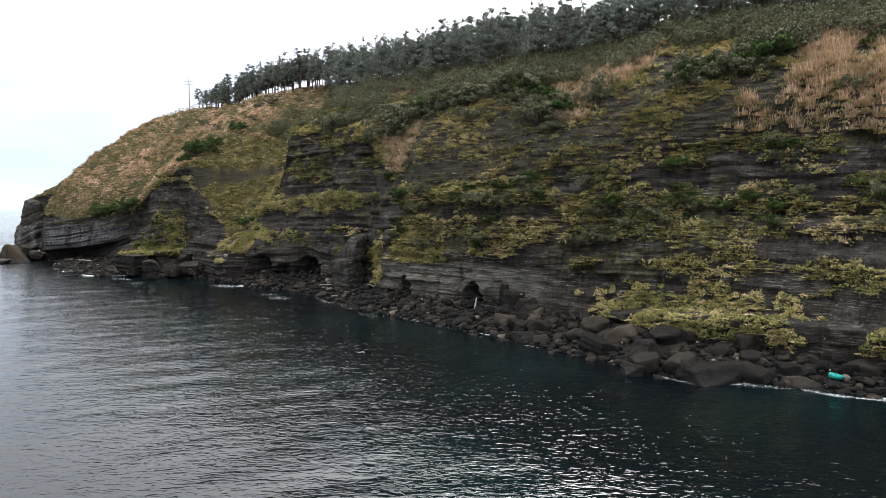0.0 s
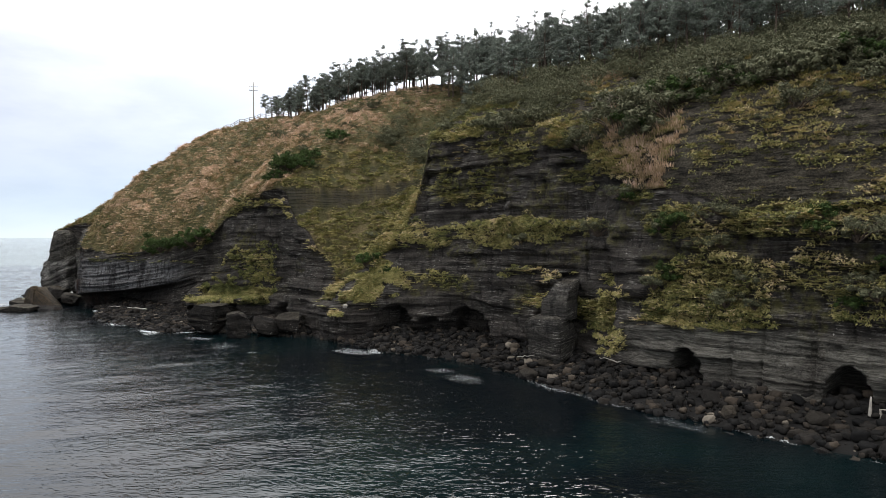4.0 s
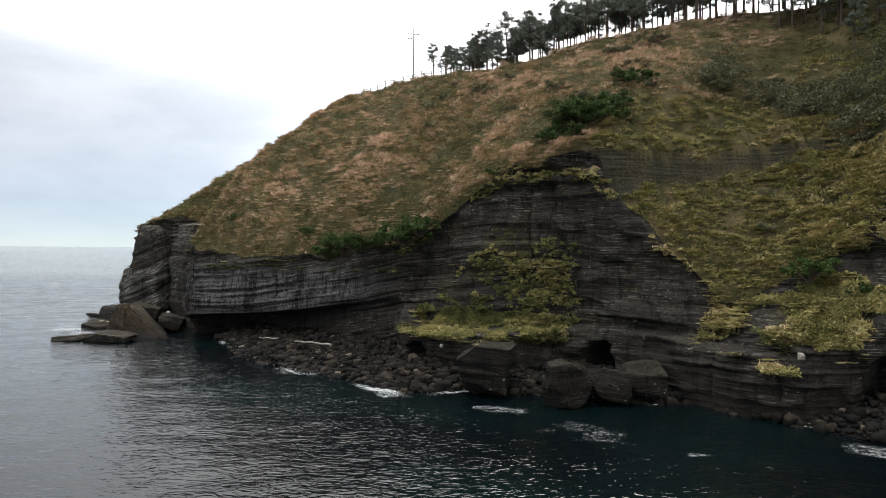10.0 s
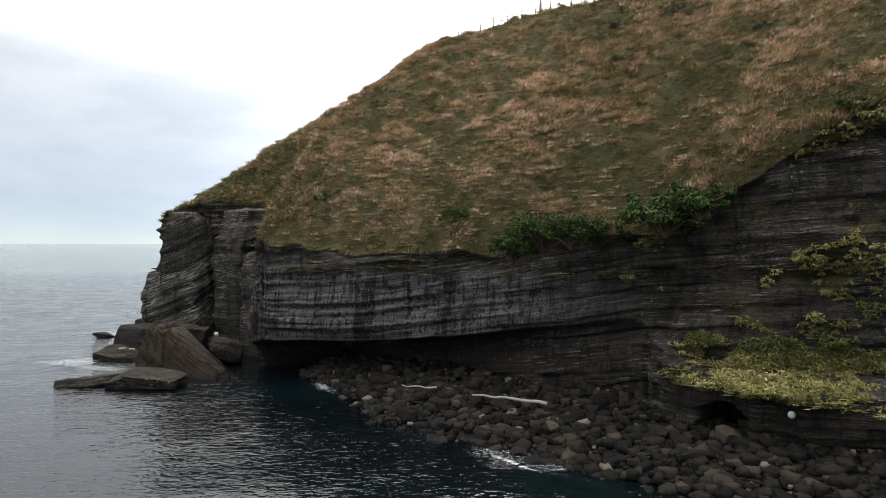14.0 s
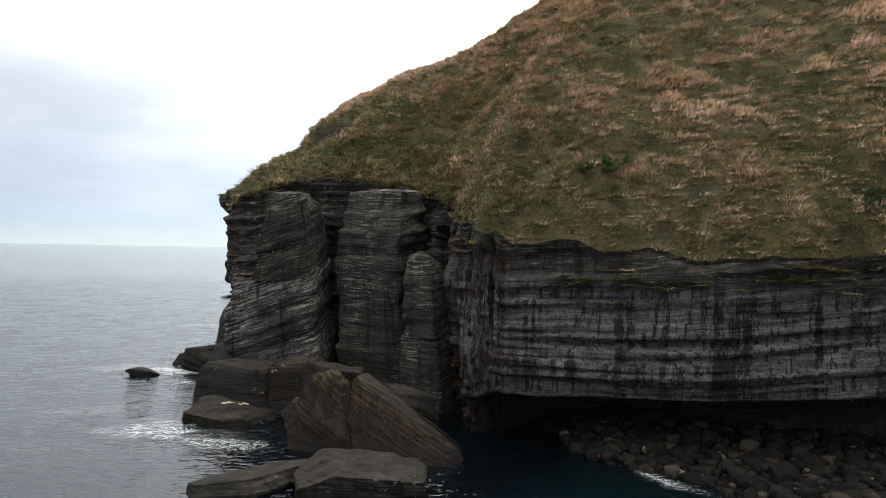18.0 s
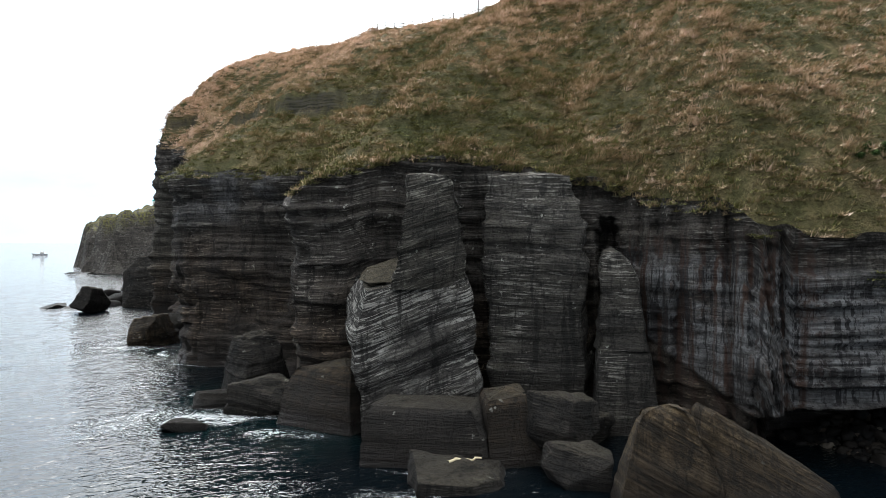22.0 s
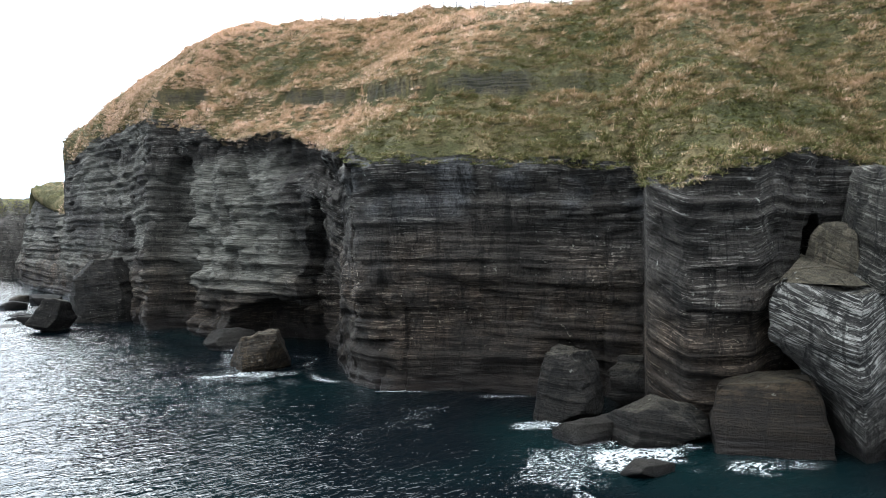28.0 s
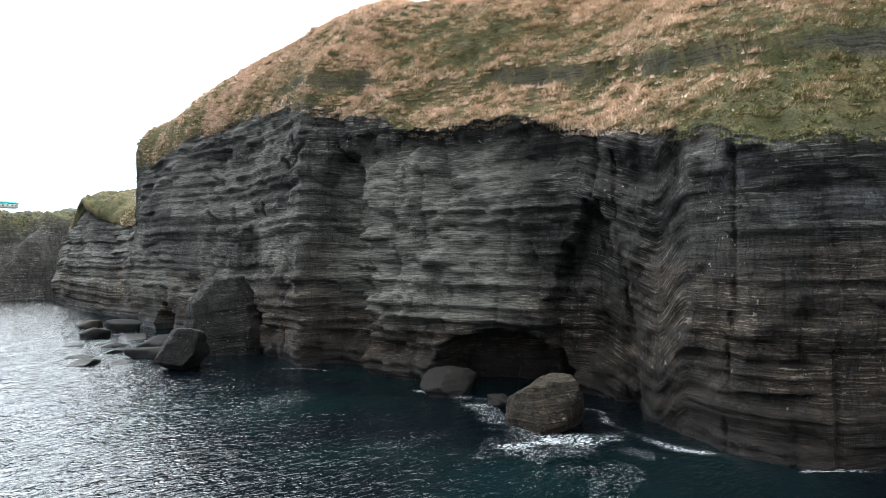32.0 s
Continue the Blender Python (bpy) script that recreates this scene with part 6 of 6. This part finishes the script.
for x, y, s in ((-53.6, 139.4, 1.7), (-52.0, 140.4, 2.0), (-50.4, 139.8, 1.7), (-52.8, 141.8, 1.8), (-51.0, 142.2, 2.0), (-49.2, 141.6, 1.5), (-54.6, 140.9, 1.4), (-45.5, 146.5, 1.6), (-44.4, 146.0, 1.4), (-46.0, 147.6, 1.3), (-77.0, 149.4, 1.7), (-79.0, 150.8, 1.4), (-75.3, 148.5, 1.5), (-70.0, 145.6, 2.2), (-68.3, 144.4, 1.7), (-83.0, 157.6, 0.9), (-94.0, 165.2, 0.9), (-60.5, 141.6, 0.8), (-38.0, 124.6, 1.5), (-73.0, 150.0, 1.1)):
    plant(GREEN_B, x, y, s, 0.3)
on_cliff = np.argwhere((veg > 0.55) & (A_OF > -48) & (A_OF < 36) & (Z > 8.5) & (Z < 24))
for i, j in on_cliff[rng.permutation(len(on_cliff))[:90]]:
    plant(GREEN_B if rng.rand() < 0.35 else SCRUB, X[i, j] - 0.3 * DIR[i, 0], Y[i, j] - 0.3 * DIR[i, 1], rng.uniform(0.45, 1.15), 0.5, z=Z[i, j])
plant(GREEN_B, -33.9, 123.6, 1.15, 0.5, z=9.6)
plant(GREEN_B, -34.9, 124.2, 0.9, 0.5, z=9.4)
SCRUB_AT = []
for _ in range(2400):
    a, n = rng.uniform(-52, 72), 4 + 24 * rng.rand() ** 0.8
    low = np.interp(a, (-50, 0, 25, 42, 52, 58, 72), (4.5, 5, 9, 12, 14, 17, 20))
    if n < low or vnoise(a / 6, n / 4, 0, 808) < 0.22 - 0.06 * (n - low) + 0.03 * max(0, a - 48):
        continue
    SCRUB_AT.append((a, n, rng.uniform(0.6, 2.2) * (0.75 + 0.02 * n)))
SCRUB_AT.sort(key=lambda q: q[1])
for a, n, s in SCRUB_AT[:200]:  # the nearest, each its own
    plant(SCRUB if rng.rand() < 0.85 else GREEN_B, *on_shore(a, n), s, 0.3)
far_v, far_f, k0 = [], [], 0
for a, n, s in SCRUB_AT[200:]:
    x, y = on_shore(a, n)
    c = [(rng.normal() * s * 0.6, rng.normal() * s * 0.6, s * rng.uniform(0.2, 0.8)) for _ in range(9)]
    g = ground_z(x, y)
    v, f = leaf_cloud(rng, [(x + q[0], y + q[1], g - 0.2 + q[2]) for q in c], [s * rng.uniform(0.25, 0.5) for _ in c], 60, 0.10, 0.75)
    far_v.append(v)
    far_f.append(f + k0)
    k0 += len(v)
tagged(new("scrub", tri_mesh("scrub", np.concatenate(far_v), np.concatenate(far_f), GREYLEAF)), "dense dull grey-green scrub covering the upper slope", "scrub", kind="stuff")
for _ in range(40):
    a, n = rng.uniform(56, 112), rng.uniform(12, 34)
    x, y = on_shore(a, n)
    plant(SCRUB, x, y, rng.uniform(0.4, 1.1), 0.3)
for src in (*PINES, *GREEN_B, *SCRUB):  # the first of each kind stands in the wood too
    a, n = rng.uniform(-60, 20), rng.uniform(46, 52)
    src.matrix_basis = pose(*on_shore(a, n), ground_z(*on_shore(a, n)) - 0.1)


# ---- poles, fence, flotsam ----
def box(cx, cy, cz, sx, sy, sz):
    v = np.array([(x, y, z) for x in (-0.5, 0.5) for y in (-0.5, 0.5) for z in (-0.5, 0.5)]) * (sx, sy, sz) + (cx, cy, cz)
    f = [(0, 1, 3), (0, 3, 2), (4, 6, 7), (4, 7, 5), (0, 4, 5), (0, 5, 1), (2, 3, 7), (2, 7, 6), (0, 2, 6), (0, 6, 4), (1, 5, 7), (1, 7, 3)]
    return v, np.array(f)


def utility_pole(x, y, height, turn, arms, label):
    ob = tagged(new("utility_pole"), label, "utility pole", "utility poles")
    ob.matrix_world = pose(x, y, ground_z(x, y) - 0.2, 0, 0, turn)
    part("shaft", tri_mesh("shaft", *tube([(0, 0, z) for z in np.linspace(0, height, 5)], np.linspace(0.17, 0.10, 5), 10), CONCRETE, smooth_on=True), ob)
    for z, w in arms:
        arm = part("crossarm", tri_mesh("crossarm", *box(0, 0.12, z, w, 0.09, 0.1), STEEL), ob)
        for k in (-0.46, -0.2, 0.2, 0.46):
            part("insulator", tri_mesh("insulator", *tube([(k * w, 0.12, z + 0.05), (k * w, 0.12, z + 0.16), (k * w, 0.12, z + 0.24)], (0.05, 0.07, 0.03), 6), WHITE), arm)
    return ob


utility_pole(-71.2, 185.7, 9.2, 8, ((8.2, 1.9), (7.4, 1.9)), "grey concrete utility pole with two crossarms on the ridge")
utility_pole(-34.1, 182.6, 9.5, 50, ((9.0, 1.4),), "grey concrete utility pole among the pines")
utility_pole(27.6, 105.7, 10.5, 50, ((9.8, 1.6), (9.0, 1.4)), "grey concrete utility pole above the scrub slope")
utility_pole(-78.5, 229.0, 9.0, 20, ((8.4, 1.5),), "thin grey utility pole on the far grassy crest")

FENCE = [(-60, 178.5), (-71.5, 187.5), (-78, 193), (-85, 200.5), (-87, 214), (-89, 224), (-91.5, 236), (-94, 248), (-96, 256)]
fence = tagged(new("ridge_fence"), "low weathered wooden post-and-rail fence along the ridge path", "fence")
fpts = []
for (xa, ya), (xb, yb) in zip(FENCE, FENCE[1:]):
    k = max(1, round(math.hypot(xb - xa, yb - ya) / 2.2))
    fpts += [(xa + (xb - xa) * i / k, ya + (yb - ya) * i / k) for i in range(k)]
fpts = [(x, y, ground_z(x, y)) for x, y in fpts]
post_me = tri_mesh("post", *tube([(0, 0, -0.2), (0, 0, 0.6), (0, 0, 1.1)], (0.07, 0.065, 0.06), 7), OLDWOOD)
for k, (x, y, z) in enumerate(fpts):
    part("post", post_me, fence, pose(x, y, z))
    if k + 1 < len(fpts):
        x2, y2, z2 = fpts[k + 1]
        for h in (0.55, 0.95):
            part("rail", tri_mesh("rail", *tube([(x, y, z + h), (x2, y2, z2 + h)], (0.045, 0.045), 6), OLDWOOD), fence)


def branch(label, pts, r=0.09, material=DRIFT, name="driftwood"):
    ob = tagged(new(name, tri_mesh(name, *tube(pts, np.linspace(r, r * 0.5, len(pts)), 6), material, smooth_on=True)), label, name.replace("_", " "))
    return ob


def bent(x, y, z, length, turn, seed, k=7):
    r = np.random.RandomState(seed)
    t = math.radians(turn)
    return [(x + math.cos(t) * length * i / k + r.uniform(-0.12, 0.12), y + math.sin(t) * length * i / k + r.uniform(-0.12, 0.12), z + r.uniform(-0.06, 0.12)) for i in range(k + 1)]


branch("pale bleached driftwood trunk on the boulders", bent(-77.5, 145.0, 1.9, 5.2, 150, 5), 0.13)
branch("small pale driftwood branch on the boulders", bent(-84.5, 150.0, 1.8, 2.6, 160, 6), 0.08)
branch("pale plank of driftwood on the stones", bent(-19.5, 101.5, 1.7, 2.0, 30, 7), 0.07)
branch("grey driftwood pole lying by the cliff", bent(-10.5, 96.0, 2.2, 3.0, 120, 8), 0.06)
branch("tangled teal fishing net on the stones", bent(4.6, 78.4, 1.2, 1.8, 160, 9), 0.10, TEAL, "fishing_net")
branch("white rope washed up on the stones", bent(29.5, 52.0, 0.9, 2.5, 110, 10), 0.05, WHITE, "rope")
branch("pale old net draped over a low rock", bent(-116.8, 173.3, 0.98, 1.6, -10, 11), 0.10, TANROPE, "fishing_net")

pallet = tagged(new("broken_pallet"), "pale broken wooden pallet propped on the shore stones", "pallet")
pallet.matrix_world = pose(4.4, 80.2, 1.3, 35, 0, -30)
for k in range(4):
    part("slat", tri_mesh("slat", *box(0, -0.6 + 0.4 * k, 0.06, 1.5, 0.16, 0.05), DRIFT), pallet)
for k in (-0.65, 0, 0.65):
    part("bearer", tri_mesh("bearer", *box(k, 0, 0, 0.12, 1.4, 0.08), DRIFT), pallet)
log = branch("short pale upright log beside the pallet", [(3.3, 80.9, 1.2), (3.4, 81.0, 2.0), (3.5, 81.1, 2.6)], 0.13, DRIFT, "log")
crate = tagged(new("teal_crate"), "faded teal plastic crate washed up on the stones", "crate")
crate.matrix_world = pose(29.0, 50.2, 0.7, 10, 12, 30)
part("tray", tri_mesh("tray", *box(0, 0, 0.06, 0.9, 0.6, 0.06), TEAL), crate)
for sx, sy, cx, cy in ((0.9, 0.05, 0, 0.3), (0.9, 0.05, 0, -0.3), (0.05, 0.6, 0.45, 0), (0.05, 0.6, -0.45, 0)):
    part("side", tri_mesh("side", *box(cx, cy, 0.22, sx, sy, 0.3), TEAL), crate)
buoy_v, buoy_f = CUBES[5]
buoy_v = buoy_v / np.linalg.norm(buoy_v, axis=1, keepdims=True)


def buoy(x, y, z, r, label):
    ob = tagged(new("buoy", tri_mesh("buoy", buoy_v * r, buoy_f, WHITE, smooth_on=True)), label, "buoy")
    ob.matrix_world = pose(x, y, z)


buoy(-107.6, 175.4, 2.15, 0.26, "round white float lodged on the rocks")
buoy(-65.8, 138.2, 2.9, 0.2, "round white float stuck on the ledge")
rock("pale whitish stone on the grassy knoll", -40.3, 121.4, 4.6, (0.6, 0.5, 0.45), (0, 0, 20), 390, n=8, material=DRIFT)

# ---- far shore across the bay ----
hx_, hy_ = np.meshgrid(np.linspace(-128, 60, 190), np.linspace(400, 520, 100), indexing="ij")
shape = smooth(403, 416, hy_ + 5 * fbm(hx_ / 15, hy_ / 15, 0, 701, 3)) * smooth(-121, -111, hx_ + 6 * fbm(hx_ / 12, hy_ / 12, 0, 702, 3))
hz_ = -2 + 29 * shape * (0.82 + 0.18 * smooth(-112, -85, hx_)) * (0.93 + 0.10 * fbm(hx_ / 30, hy_ / 30, 0, 703, 3)) + 1.6 * fbm(hx_ / 4, hy_ / 4, 0, 704, 4) * shape
zero = np.zeros_like(hx_)
headland = grid_mesh("headland", hx_, hy_, hz_, ROCK, dict(wet=zero, salt=zero, rust=zero, moss=smooth(0.75, 0.95, shape), buff=zero, brown=zero))
tagged(headland, "distant dark headland across the bay", "headland", kind="structure")
for x, y, s in ((-121, 414, 6.0), (-117, 405, 4.5), (-125, 420, 4.0)):
    ob = tagged(new("skerry", BOULDER_SHAPES[2]), "low dark rock off the far headland", "rock", "rocks in the bay")
    ob.matrix_world = pose(x, y, -0.25 * s, 0, 0, 40 * s) @ Matrix.Diagonal((s * 1.6, s, s * 0.7, 1))
house = tagged(new("house"), "small white house with a teal roof on the far headland", "house")
house.matrix_world = pose(-95, 432, 26.0, 0, 0, 5) @ Matrix.Diagonal((0.45, 0.45, 0.45, 1))
part("wall", tri_mesh("wall", *box(0, 0, 1.4, 11, 6, 3.0), WHITE), house)
rv = np.array([(-6, -3.5, 2.9), (6, -3.5, 2.9), (6, 3.5, 2.9), (-6, 3.5, 2.9), (-5, 0, 4.6), (5, 0, 4.6)])
part("roof", tri_mesh("roof", rv, [(0, 1, 5), (0, 5, 4), (2, 3, 4), (2, 4, 5), (0, 4, 3), (1, 2, 5), (0, 2, 1), (0, 3, 2)], TEAL), house)
for k in (-3.5, -1, 2, 4):
    part("window", tri_mesh("window", *box(k, -3.02, 1.7, 1.2, 0.06, 1.1), STEEL), house)


def boat(x, y, s, turn, label):
    ob = tagged(new("fishing_boat"), label, "boat", "boats at sea")
    ob.matrix_world = pose(x, y, -0.2, 0, 0, turn) @ Matrix.Diagonal((s, s, s, 1))
    hv = np.array([(-5, -1.2, 0), (-5, 1.2, 0), (3.5, 1.2, 0), (3.5, -1.2, 0), (-5.2, -1.6, 1.3), (-5.2, 1.6, 1.3), (3.5, 1.6, 1.4), (3.5, -1.6, 1.4), (6.2, 0, 1.9), (5.0, 0, 0.1)])
    hf = [(0, 4, 5), (0, 5, 1), (1, 5, 6), (1, 6, 2), (0, 3, 7), (0, 7, 4), (2, 6, 8), (2, 8, 9), (3, 9, 8), (3, 8, 7), (4, 7, 6), (4, 6, 5), (6, 7, 8), (0, 1, 2), (0, 2, 3), (2, 9, 3)]
    part("hull", tri_mesh("hull", hv, hf, STEEL), ob)
    part("wheelhouse", tri_mesh("wheelhouse", *box(-1.5, 0, 2.3, 2.6, 2.0, 2.0), WHITE), ob)
    part("mast", tri_mesh("mast", *tube([(-0.5, 0, 3.2), (-0.5, 0, 6.0)], (0.08, 0.05), 6), STEEL), ob)


boat(-139.0, 785.0, 1.0, 170, "small grey fishing boat on the open sea")
boat(-390.0, 2600.0, 1.6, 60, "distant vessel near the hazy horizon")
